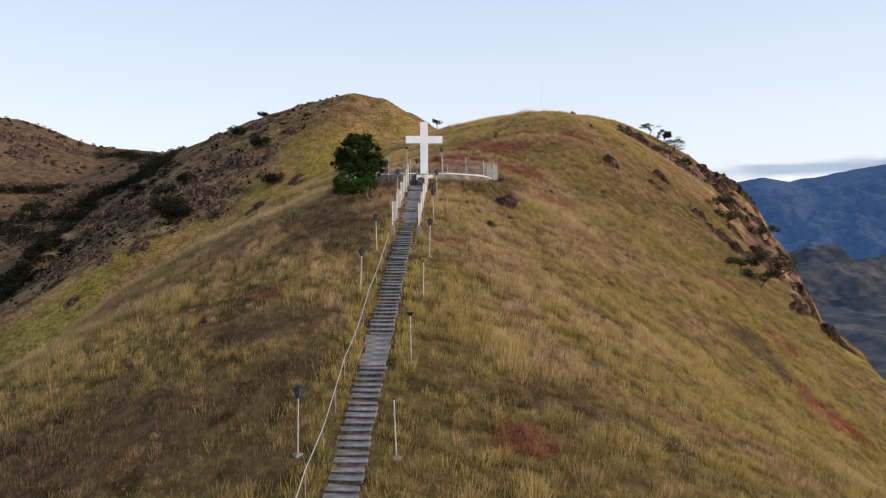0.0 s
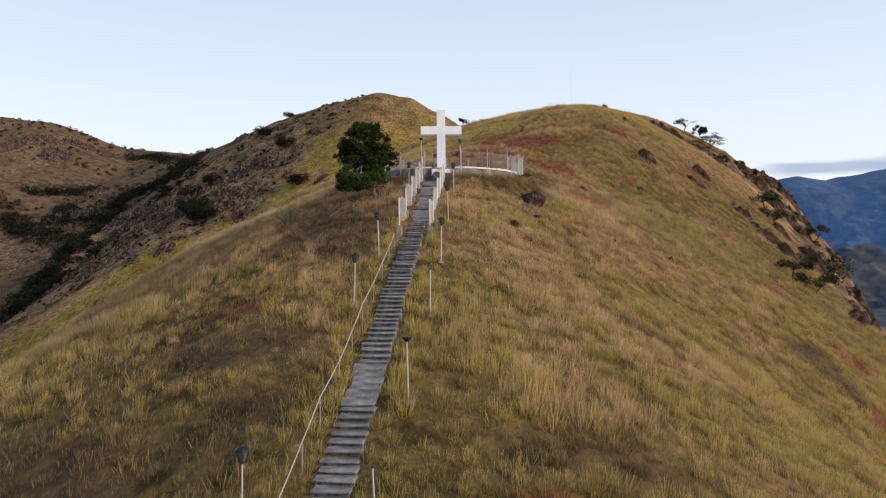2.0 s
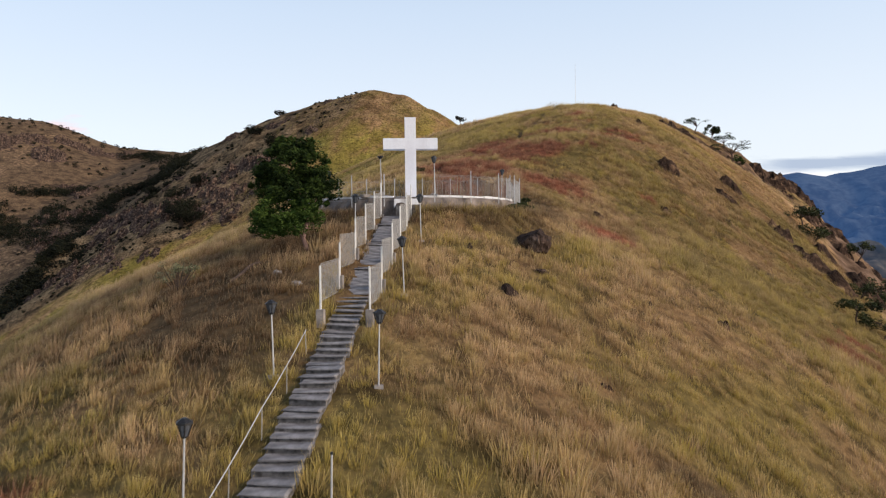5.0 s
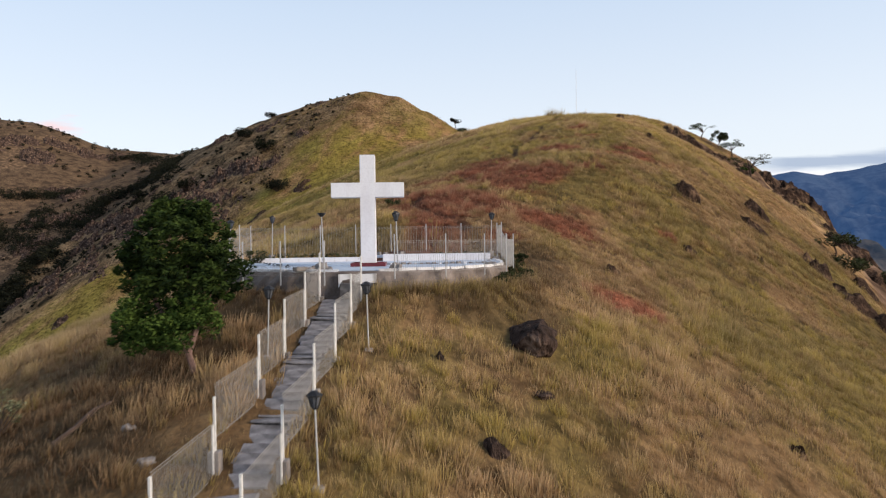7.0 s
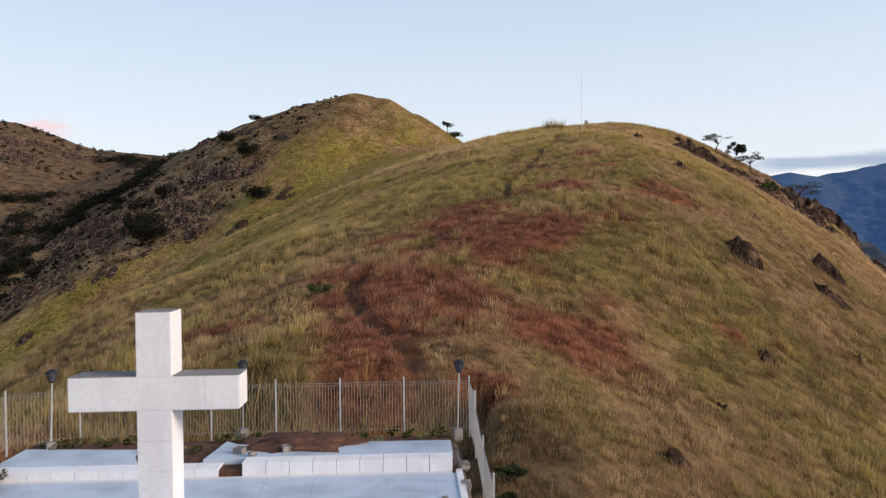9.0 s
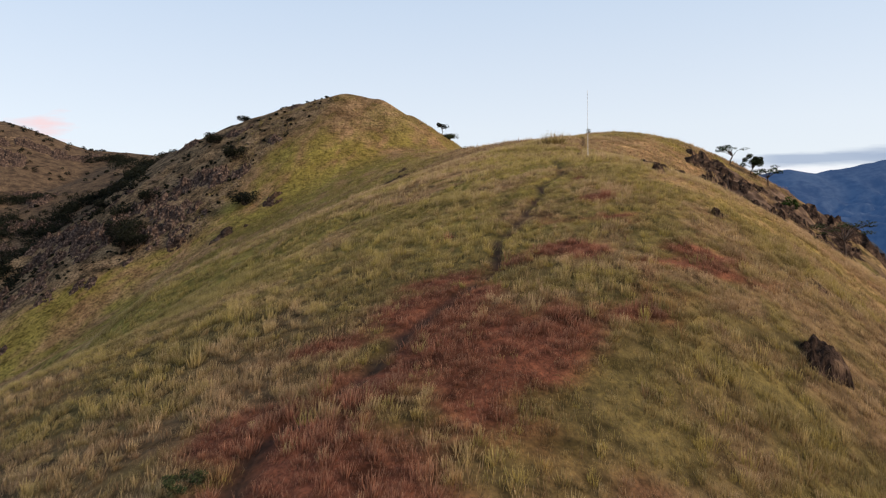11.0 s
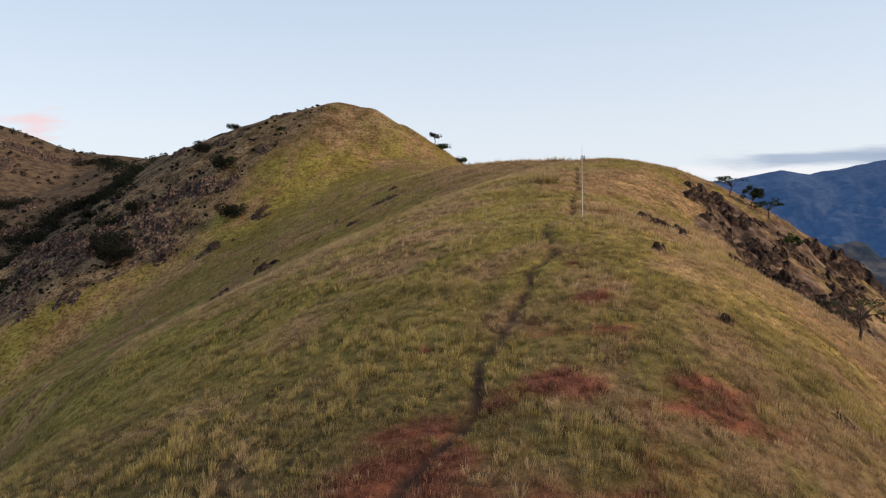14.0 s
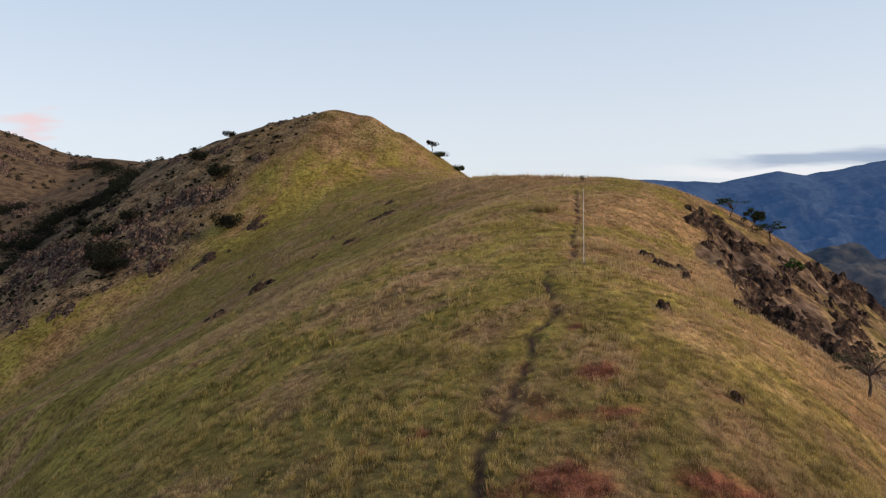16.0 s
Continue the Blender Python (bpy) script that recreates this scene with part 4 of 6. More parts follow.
def crag_patch(name, label, group, spots, step, cell, amp, material):
    """Broken rock that stands out of the slope round the spots (x, y, half width)."""
    x0, x1 = min(p[0] - 2.2 * p[2] for p in spots), max(p[0] + 2.2 * p[2] for p in spots)
    y0, y1 = min(p[1] - 2.2 * p[2] for p in spots), max(p[1] + 2.2 * p[2] for p in spots)
    xs, ys = np.arange(x0, x1 + step, step), np.arange(y0, y1 + step, step)
    gx, gy = (v.ravel() for v in np.meshgrid(xs, ys))
    m = np.zeros(len(gx))
    n = fbm(gx, gy, cell * 3, 3, 81.0)
    for px, py, w in spots:
        m = np.maximum(m, smooth(1.6 - np.hypot(gx - px, gy - py) / w + n * 2.6))
    wx, wy = gx + cell * 1.1 * fbm(gx, gy, cell * 1.4, 2, 83.0), gy + cell * 1.1 * fbm(gx, gy, cell * 1.4, 2, 85.0)
    b = 0.68 * blocky(wx, wy * 0.8, cell, 5) + 0.32 * blocky(wx, wy, cell * 0.42, 31)
    z = land(gx, gy) + m * amp * (1.35 * b - 0.35) - (1 - m) * (0.25 + 0.12 * amp)
    nx, ny = len(xs), len(ys)
    i = (np.arange(ny - 1)[:, None] * nx + np.arange(nx - 1)[None]).ravel()
    faces = np.stack([i, i + 1, i + nx + 1, i + nx], 1)
    faces = faces[m[faces].max(1) > 0.04]
    used, back = np.unique(faces, return_inverse=True)
    x_mid, y_mid = float(gx[used].mean()), float(gy[used].mean())
    z_mid = height(x_mid, y_mid)
    verts = np.stack([gx[used] - x_mid, gy[used] - y_mid, z[used] - z_mid], 1)
    ob = link_mesh(name, verts, back.reshape(faces.shape), material)
    ob.location = (x_mid, y_mid, z_mid)
    return tagged(ob, label, "rock", group)


def crag_mesh(seed, cuts=13, detail=3):
    """A broken, flat-faced lump of rock."""
    rng = random.Random(seed)
    planes = []
    for _ in range(cuts):
        n = Vector((rng.gauss(0, 1), rng.gauss(0, 1), rng.gauss(0, 0.6))).normalized()
        planes.append((n, rng.uniform(0.42, 0.85)))
    bm = bmesh.new()
    bmesh.ops.create_icosphere(bm, subdivisions=detail, radius=1.0)
    o = Vector((seed * 3.7, seed * 1.9, seed * 5.3))
    for v in bm.verts:
        for n, d in planes:
            k = v.co.dot(n)
            if k > d:
                v.co -= n * (k - d)
        v.co += v.co.normalized() * (0.10 * noise.noise(v.co * 2.6 + o) + 0.05 * noise.noise(v.co * 6.0 + o))
    me = bpy.data.meshes.new("rock")
    bm.to_mesh(me)
    bm.free()
    return me


# ---- platform ----
TURN = Matrix.Translation((PLAT.x, PLAT.y, 0)) @ Matrix.Rotation(radians(5.4), 4, "Z")


def plat_point(u, v, z):
    return TURN @ Vector((u, v, z))


def slab(bm, ring, z0, z1):
    lo, hi = [bm.verts.new(plat_point(u, v, z0)) for u, v in ring], [bm.verts.new(plat_point(u, v, z1)) for u, v in ring]
    for k in range(len(ring)):
        n = (k + 1) % len(ring)
        bm.faces.new((lo[k], lo[n], hi[n], hi[k]))
    bm.faces.new(hi)
    bm.faces.new(lo[::-1])


def platform():
    plat = tagged(new("terrace"), "round tiled terrace with white kerb on a rough concrete base", "terrace", kind="structure")
    R = 6.12
    bm = bmesh.new()
    outline = [(R * math.cos(a), R * math.sin(a)) for a in np.linspace(math.pi, math.tau, 90)]
    outline += [(R, 0.4 * k) for k in range(1, 16)] + [(R - 0.6 * k, 6.2) for k in range(21)] + [(-R, 6.2 - 0.4 * k) for k in range(1, 15)]
    rows = []
    for i, z in enumerate((5.5, 5.46, 5.3, 5.1, 4.85, 4.6, 4.3, 4.0, 3.4, 2.4)):
        ring = []
        for u, v in outline:
            p = Vector((u, v, z))
            k = 0.995 + (0.012 * i) + (0.028 * noise.noise(p * 1.3) + 0.014 * noise.noise(p * 4.1)) * min(i / 2, 1)
            ring.append(bm.verts.new(plat_point(u * k, v * k, z + 0.05 * noise.noise(p * 2.0) * (i > 1))))
        rows.append(ring)
    for lo, hi in zip(rows[1:], rows):
        for k in range(len(lo)):
            n = (k + 1) % len(lo)
            bm.faces.new((lo[k], lo[n], hi[n], hi[k]))
    bm.faces.new(rows[0])
    part("base", bm, RUBBLE_WALL, plat, "rough crumbling grey-brown concrete base")
    # floor tiles, laid in square rows, clipped by the round edge
    sizes = 0.6
    rng = random.Random(21)
    for i in range(-11, 11):
        for j in range(-11, 5):
            u, v = i * sizes, j * sizes
            corners = [(u + 0.004, v + 0.004), (u + sizes - 0.004, v + 0.004), (u + sizes - 0.004, v + sizes - 0.004), (u + 0.004, v + sizes - 0.004)]
            if all(p[1] > 0 or math.hypot(*p) < R - 0.12 for p in corners) and max(abs(p[0]) for p in corners) < R - 0.1 and v + sizes < 3.25:
                level = 5.60 if v >= 0 else 5.53
                bm = bmesh.new()
                h = level + rng.uniform(-0.004, 0.004)
                slab(bm, corners, 5.40, h)
                part("tile", bm, FLOOR_TILE, plat)
    bm = bmesh.new()
    inner = [((R - 0.13) * math.cos(a), (R - 0.13) * math.sin(a)) for a in np.linspace(math.pi, math.tau, 33)]
    slab(bm, inner + [(R - 0.13, 3.2), (-R + 0.13, 3.2)], 5.40, 5.522)
    part("bedding", bm, FLOOR_TILE, plat)
    bm = bmesh.new()
    slab(bm, [(-R + 0.25, 0.01), (R - 0.25, 0.01), (R - 0.25, 3.19), (-R + 0.25, 3.19)], 5.45, 5.592)
    part("bedding", bm, JOINT, plat)
    # curved kerb in short stones
    n = 26
    for k in range(n):
        a0, a1 = math.pi + k * math.pi / n + 0.004, math.pi + (k + 1) * math.pi / n - 0.004
        if n // 2 - 1 <= k <= n // 2:
            continue
        bm = bmesh.new()
        ring = [(R * math.cos(a), R * math.sin(a)) for a in (a0, (a0 + a1) / 2, a1)] + [((R - 0.15) * math.cos(a), (R - 0.15) * math.sin(a)) for a in (a1, (a0 + a1) / 2, a0)]
        slab(bm, ring, 5.3, (5.64 if k < 5 else 5.585) + rng.uniform(-0.02, 0.015))
        part("kerb_stone", bm, KERB_WHITE, plat)
    for s in (-1, 1):
        bm = bmesh.new()
        slab(bm, [(s * R, 0.02), (s * R, 3.2), (s * (R - 0.16), 3.2), (s * (R - 0.16), 0.02)][::s], 5.2, 5.70 if s < 0 else 5.64)
        part("kerb_stone", bm, KERB_WHITE, plat)
    # the low tiled back wall with the raised strip behind it
    u = -R
    k = 0
    while u < R - 0.3:
        w = 0.6
        if not -0.1 < u + 0.3 < 0.5:
            bm = bmesh.new()
            slab(bm, [(u + 0.006, 3.2), (u + w - 0.006, 3.2), (u + w - 0.006, 3.7), (u + 0.006, 3.7)], 5.3, (5.93 if u > -0.2 else 5.81) + rng.uniform(-0.004, 0.004))
            part("wall_tile", bm, WHITE_TILE, plat)
        u += w
        k += 1
    bm = bmesh.new()
    slab(bm, [(-R, 3.25), (R - 0.2, 3.25), (R - 0.2, 6.0), (-R, 6.0)], 5.2, 5.745)
    part("soil_bed", bm, RED_SOIL, plat, "bare red-brown soil bed")
    for ring in ([(-R, 3.72), (-2.3, 3.72), (-2.7, 4.5), (-2.85, 5.2), (-R, 5.5)], [(-0.65, 3.72), (R - 0.2, 3.72), (R - 0.2, 5.0), (3.4, 5.05), (3.0, 4.7), (1.6, 4.6), (-0.1, 5.1), (-0.45, 5.4)]):
        bm = bmesh.new()
        slab(bm, ring, 5.4, 5.89 if ring[0][0] > -1 else 5.77)
        part("upper_floor", bm, FLOOR_TILE, plat)
    bm = bmesh.new()
    slab(bm, [(-0.72, -R - 0.22), (0.68, -R - 0.22), (0.68, -R + 0.5), (-0.72, -R + 0.5)], 4.2, 5.40)
    part("front_step", bm, KERB_WHITE, plat, "white painted front step")
    bm = bmesh.new()
    slab(bm, [(-0.62, -R - 0.62), (0.72, -R - 0.62), (0.72, -R + 0.5), (-0.62, -R + 0.5)], 4.0, 5.08)
    part("front_step", bm, STEP, plat)


platform()


def gutter():
    ob = tagged(new("gutter"), "dark broken drain channel with loose stones across the terrace", "gutter")
    bm = bmesh.new()
    slab(bm, [(0.8, -0.15), (5.5, -0.15), (5.5, 0.0), (0.8, 0.0)], 5.45, 5.545)
    part("channel", bm, DARK_ROCK, ob)
    rng = random.Random(14)
    for k in range(16):
        bm = bmesh.new()
        s = rng.uniform(0.05, 0.11)
        box(bm, -s, s, -s * 0.7, s * 0.7, -0.02, s * 0.7, Matrix.Rotation(rng.uniform(0, 3), 4, "Z"), 0.015)
        st = part("stone", bm, KERB_WHITE if k % 4 == 0 else CONCRETE, ob)
        st.location = plat_point(1.0 + 0.28 * k, -0.08 + rng.uniform(-0.06, 0.06), 5.54)


gutter()


def joint_weeds():
    rng = np.random.RandomState(6)
    for k in range(9):
        t = k / 8
        p = (-8.1 + 2.3 * t + 0.08 * rng.normal(), 63.2 - 4.4 * t, 5.64)
        bush = leaves_mesh("weed", [(*p, 0.05 + 0.05 * rng.rand())], [26], 0.032, LEAF_FAR, rng)
        tagged(bush, "small dark weed growing from a tile joint", "weed", "weeds in the terrace joint")
    for k in range(26):
        u = -5.7 + 0.45 * k
        p = plat_point(u, (4.6 if -2.7 < u < -0.8 else 5.75) + 0.25 * rng.normal(), 5.82)
        bush = leaves_mesh("weed", [(*p, 0.1 + 0.16 * rng.rand()), (p.x + 0.15, p.y + 0.1, p.z + 0.08, 0.08 + 0.1 * rng.rand())], [50, 30], 0.05, LEAF_DRY if k % 3 else LEAF_PALE, rng)
        tagged(bush, "low straggling weed on the bare soil bed", "weed", "weeds on the soil bed")



def soil_mound():
    bm = bmesh.new()
    bmesh.ops.create_icosphere(bm, subdivisions=4, radius=1.0)
    for v in bm.verts:
        d = v.co.normalized()
        v.co = d * (1 + 0.35 * noise.noise(d * 2.2) + 0.15 * noise.noise(d * 6))
        v.co = plat_point(1.65 + v.co.x * 1.75, 5.1 + v.co.y * 1.0 - 0.12 * v.co.x, 5.8 + v.co.z * 0.26)
    tagged(part("soil_mound", bm, RED_SOIL, None, flat=False), "low heap of red-brown soil and rubble on the terrace", "soil")


soil_mound()


def rubble():
    rng = random.Random(8)
    for k in range(7):
        bm = bmesh.new()
        s = rng.uniform(0.1, 0.24)
        box(bm, -s, s, -s * 0.8, s * 0.8, -0.04, s * 0.5, Matrix.Rotation(rng.uniform(0, 3), 4, "Z"), 0.03)
        ob = part("rubble", bm, CONCRETE)
        ob.location = plat_point(*[(0.2, 4.2), (1.4, 4.3), (0.6, 3.9), (-2.2, -5.7), (-1.9, -5.4), (5.5, -1.6), (5.2, -2.4)][k], 5.96 if k < 3 else 5.55)
        tagged(ob, "broken lump of pale concrete on the terrace", "rubble", "rubble on the terrace")


    for u, v, s in ((-1.55, -4.75, 0.36), (1.3, -4.75, 0.34), (1.45, -5.2, 0.22), (-1.75, -5.15, 0.2), (-1.15, -5.25, 0.18), (6.15, 2.2, 0.3), (6.2, 3.6, 0.28), (1.3, 4.55, 0.2), (1.9, 4.75, 0.13), (5.6, 1.2, 0.14), (5.3, -0.5, 0.12), (5.45, -0.9, 0.13)):
        me = crag_mesh(int(80 + 10 * (u + v)), 10)
        me.materials.append(CONCRETE)
        ob = new("rubble", me)
        p = plat_point(u, v, 5.9 if v > 4 else 5.56)
        ob.matrix_basis = pose(p.x, p.y, p.z, 0, 0, 50 * u) @ Matrix.Diagonal((s, s * 0.8, s * 0.7, 1))
        tagged(ob, "broken lump of grey concrete on the terrace", "rubble", "rubble on the terrace")


rubble()


def big_cross():
    top = tagged(new("cross"), "large white tiled memorial cross on the terrace", "cross")
    top.matrix_basis = Matrix.Translation((-3.05, 61.65, 5.65)) @ Matrix.Rotation(radians(5.4), 4, "Z")
    W = 0.31
    bm = bmesh.new()
    box(bm, -W + 0.004, W - 0.004, -W + 0.004, W - 0.004, -0.1, 4.656)
    box(bm, -1.55 + 0.004, 1.55 - 0.004, -W + 0.008, W - 0.008, 2.854, 3.466)
    part("core", bm, JOINT, top, "grey joints behind the tiles")
    rng = random.Random(2)
    t, g = 0.010, 0.002

    def tile(x0, x1, y0, y1, z0, z1):
        bm = bmesh.new()
        box(bm, x0, x1, y0, y1, z0, z1)
        part("tile", bm, WHITE_TILE, top)

    def face_rows(z0, z1, n):
        for k in range(n):
            a, b = z0 + (z1 - z0) * k / n + g, z0 + (z1 - z0) * (k + 1) / n - g
            tile(-W, W, -W - t, -W + t, a, b)
            tile(-W, W, W - t, W + t, a, b)
            tile(-W - t, -W + t, -W + g, W - g, a, b)
            tile(W - t, W + t, -W + g, W - g, a, b)

    face_rows(0, 2.85, 5)
    face_rows(3.47, 4.66, 2)
    tile(-W, W, -W - t, -W + t, 2.85 + g, 3.47 - g)
    tile(-W, W, W - t, W + t, 2.85 + g, 3.47 - g)
    for s in (-1, 1):
        for k in range(2):
            x0, x1 = sorted((s * (W + (1.55 - W) * k / 2), s * (W + (1.55 - W) * (k + 1) / 2)))
            for y in (-W, W):
                tile(x0 + g, x1 - g, y - t, y + t, 2.85 + g, 3.47 - g)
            tile(x0 + g, x1 - g, -W + g, W - g, 2.85 - t, 2.85 + t)
        tile(*sorted((s * (1.55 - t), s * (1.55 + t))), -W, W, 2.85 + g, 3.47 - g)
    # upper faces grey, darker than the tiles
    grey = plain_material("plain_grey_top", (0.22, 0.21, 0.21), 0.9)
    for x0, x1, z in ((-1.56, -W - 0.02, 3.47), (W + 0.02, 1.56, 3.47), (-W, W, 4.66)):
        bm = bmesh.new()
        box(bm, x0, x1, -W, W, z, z + 0.008)
        part("top_cover", bm, grey, top, "grey upper face")


big_cross()


def cross_kerb():
    ob = tagged(new("planter_kerb"), "low maroon tiled kerb round the cross's foot", "kerb")
    ob.matrix_basis = Matrix.Translation((-3.05, 61.65, 5.52)) @ Matrix.Rotation(radians(5.4), 4, "Z")
    for x0, x1, y0, y1 in ((-0.74, 0.74, -0.74, -0.65), (-0.74, 0.74, 0.65, 0.74), (-0.74, -0.65, -0.65, 0.65), (0.65, 0.74, -0.65, 0.65)):
        bm = bmesh.new()
        box(bm, x0, x1, y0, y1, 0, 0.17, bevel=0.01)
        part("kerb_side", bm, MAROON, ob)
    bm = bmesh.new()
    box(bm, -0.65, 0.65, -0.65, 0.65, 0, 0.11)
    part("infill", bm, CONCRETE, ob, "grey concrete infill")


cross_kerb()


def terrace_fence():
    fence = tagged(new("wire_fence"), "pale wire fence with steel posts round the terrace", "fence")
    R = 6.55
    ring = [(R * math.cos(a), R * math.sin(a)) for a in [math.tau - radians(d) for d in (78, 60, 42, 25, 8)]]
    pts = ring + [(R, 1.9), (R, 4.0), (R, 6.1), (4.6, 6.15), (2.7, 6.15), (0.8, 6.15), (-1.1, 6.15), (-3.0, 6.15), (-4.9, 6.15), (-6.5, 5.2), (-6.6, 3.2), (-6.6, 1.2), (-6.5, -0.8)]
    for k, (u, v) in enumerate(pts):
        p = plat_point(u, v, 0)
        z = 5.3 if v < 2 else 5.75
        fence_post(fence, p.x, p.y, z, 1.75 if v > 2 else 1.55, 0.022, None, GALV)
        if k + 1 < len(pts):
            q = plat_point(*pts[k + 1], 0)
            fence_panel(fence, (p.x, p.y), (q.x, q.y), z, 5.3 if pts[k + 1][1] < 2 else 5.75, 1.6 if v > 2 else 1.3)
    fallen = tagged(new("wire_fence"), "sagging wire fence along the terrace's front edge", "fence")
    pts = [(-6.5, -0.9), (-5.85, -2.9), (-4.6, -4.6), (-2.9, -5.9), (-1.2, -6.5)]
    for k, (u, v) in enumerate(pts):
        p = plat_point(u, v, 0)
        fence_post(fallen, p.x, p.y, 5.1, 1.55, 0.022, None, GALV)
        if k + 1 < len(pts):
            q = plat_point(*pts[k + 1], 0)
            out = (Vector(((p.x + q.x) / 2, (p.y + q.y) / 2, 0)) - Vector((PLAT.x, PLAT.y, 0))).normalized()
            panel = None
            for f in (0.0, 0.5, 1.0):
                bm = bmesh.new()
                tube(bm, (p.x + out.x * 0.75 * f, p.y + out.y * 0.75 * f, 5.35 + 0.4 * f), (q.x + out.x * 0.75 * f, q.y + out.y * 0.75 * f, 5.35 + 0.4 * f), 0.0055, None, 3)
                wire = part("wire" if panel else "wire_panel", bm, DULL_STEEL, panel or fallen)
                panel = panel or wire
            for j in range(28):
                a = p.lerp(q, (j + 0.5) / 28)
                bm = bmesh.new()
                tube(bm, (a.x, a.y, 5.35), (a.x + out.x * 0.75, a.y + out.y * 0.75, 5.75), 0.0045, None, 3)
                part("wire", bm, DULL_STEEL, panel)


terrace_fence()


def mast():
    top = tagged(new("mast"), "tall thin pale survey pole on the crest", "pole")
    z = height(15.7, 137.6)
    bm = bmesh.new()
    tube(bm, (15.7, 137.6, z - 0.3), (15.7, 137.6, z + 7.0), 0.028, 0.018, 8)
    part("pole", bm, PALE_PAINT, top)
    bm = bmesh.new()
    box(bm, 15.45, 15.95, 137.35, 137.85, z - 0.3, z + 0.1, bevel=0.03)
    part("footing", bm, CONCRETE, top)


mast()


# ---- rocks ----
def rock_mesh(seed, squash=0.7, detail=3, rough=1.0, soft=True):
    bm = bmesh.new()
    bmesh.ops.create_icosphere(bm, subdivisions=detail, radius=1.0)
    o = Vector((seed * 7.1, seed * 3.3, seed * 1.7))
    for v in bm.verts:
        d = v.co.normalized()
        r = 1 + rough * (0.42 * noise.noise(d * 1.3 + o) + 0.14 * (noise.cell(d * 2.6 + o) - 0.5) + 0.22 * noise.noise(d * 2.9 + o)) + 0.12 * noise.noise(d * 5 + o) + 0.05 * noise.noise(d * 11 + o)
        v.co = Vector((d.x * r, d.y * r, d.z * r * squash))
    me = bpy.data.meshes.new("boulder")
    bm.to_mesh(me)
    me.polygons.foreach_set("use_smooth", [soft] * len(me.polygons))
    bm.free()
    return me


CLIFF = [(-150, 375, 4, 9, 3.6), (-134, 362, 3.5, 8, 3.2), (-124, 363, 3, 8, 3), (-165, 395, 4, 9, 3.6), (-129, 384, 3.2, 8, 3), (-117, 374, 3, 7, 2.6), (-139, 381, 4, 9, 3.4), (-192, 386, 4, 9, 3.4), (-214, 434, 4, 6, 3), (-208, 431, 4, 6, 3), (-196, 415, 4, 8, 4), (-185, 396, 4, 9, 4.5), (-176, 394, 4, 9, 4.5), (-165, 376, 4, 7, 4), (-178, 380, 4, 9, 4), (-169, 371, 3, 7, 3.2), (-209, 409, 4, 8, 3), (-217, 413, 4, 7, 2.6), (-221, 382, 4, 8, 3), (-215, 376, 4, 9, 3.2), (-200, 356, 4, 9, 3), (-217, 369, 3, 7, 2.8), (-224, 365, 3, 6, 2.6)]
OUTCROPS = [(-130, 374, 3, 8, 2.6), (-135, 371, 3, 8, 2.4), (-137, 384, 3, 7, 2.4), (-123, 379, 2.5, 6, 2.2), (-144, 388, 3, 6, 2.4), (-140, 398, 3, 7, 2.2), (-84, 365, 2, 6, 1.8), (-123, 402, 3, 9, 3.2), (-117, 395, 2.5, 6, 2.4), (-107, 397, 3, 8, 2.6), (-95, 414, 3, 9, 2.4),
            (-142, 354, 1.6, 7, 1.5), (-102, 348, 1.6, 5, 1.4), (-160, 347, 2, 7, 1.3), (-173, 348, 3, 8, 1.4), (-154, 347, 2, 5, 1.1), (-177, 322, 2, 8, 1.8)]
HILL_ROCKS = [(-452, 746, 8, 12, 5), (-461, 750, 6, 8, 4), (-472, 807, 7, 8, 4.5), (-458, 799, 6, 8, 4), (-504, 772, 8, 7, 4), (-489, 785, 7, 7, 4), (-506, 747, 7, 6, 4), (-430, 809, 7, 8, 4.5), (-413, 822, 6, 7, 4), (-382, 667, 6, 8, 3.5), (-361, 644, 6, 8, 3.5), (-344, 578, 7, 10, 4), (-329, 578, 7, 10, 4), (-315, 578, 6, 9, 3.5), (-318, 528, 6, 8, 3.5)]


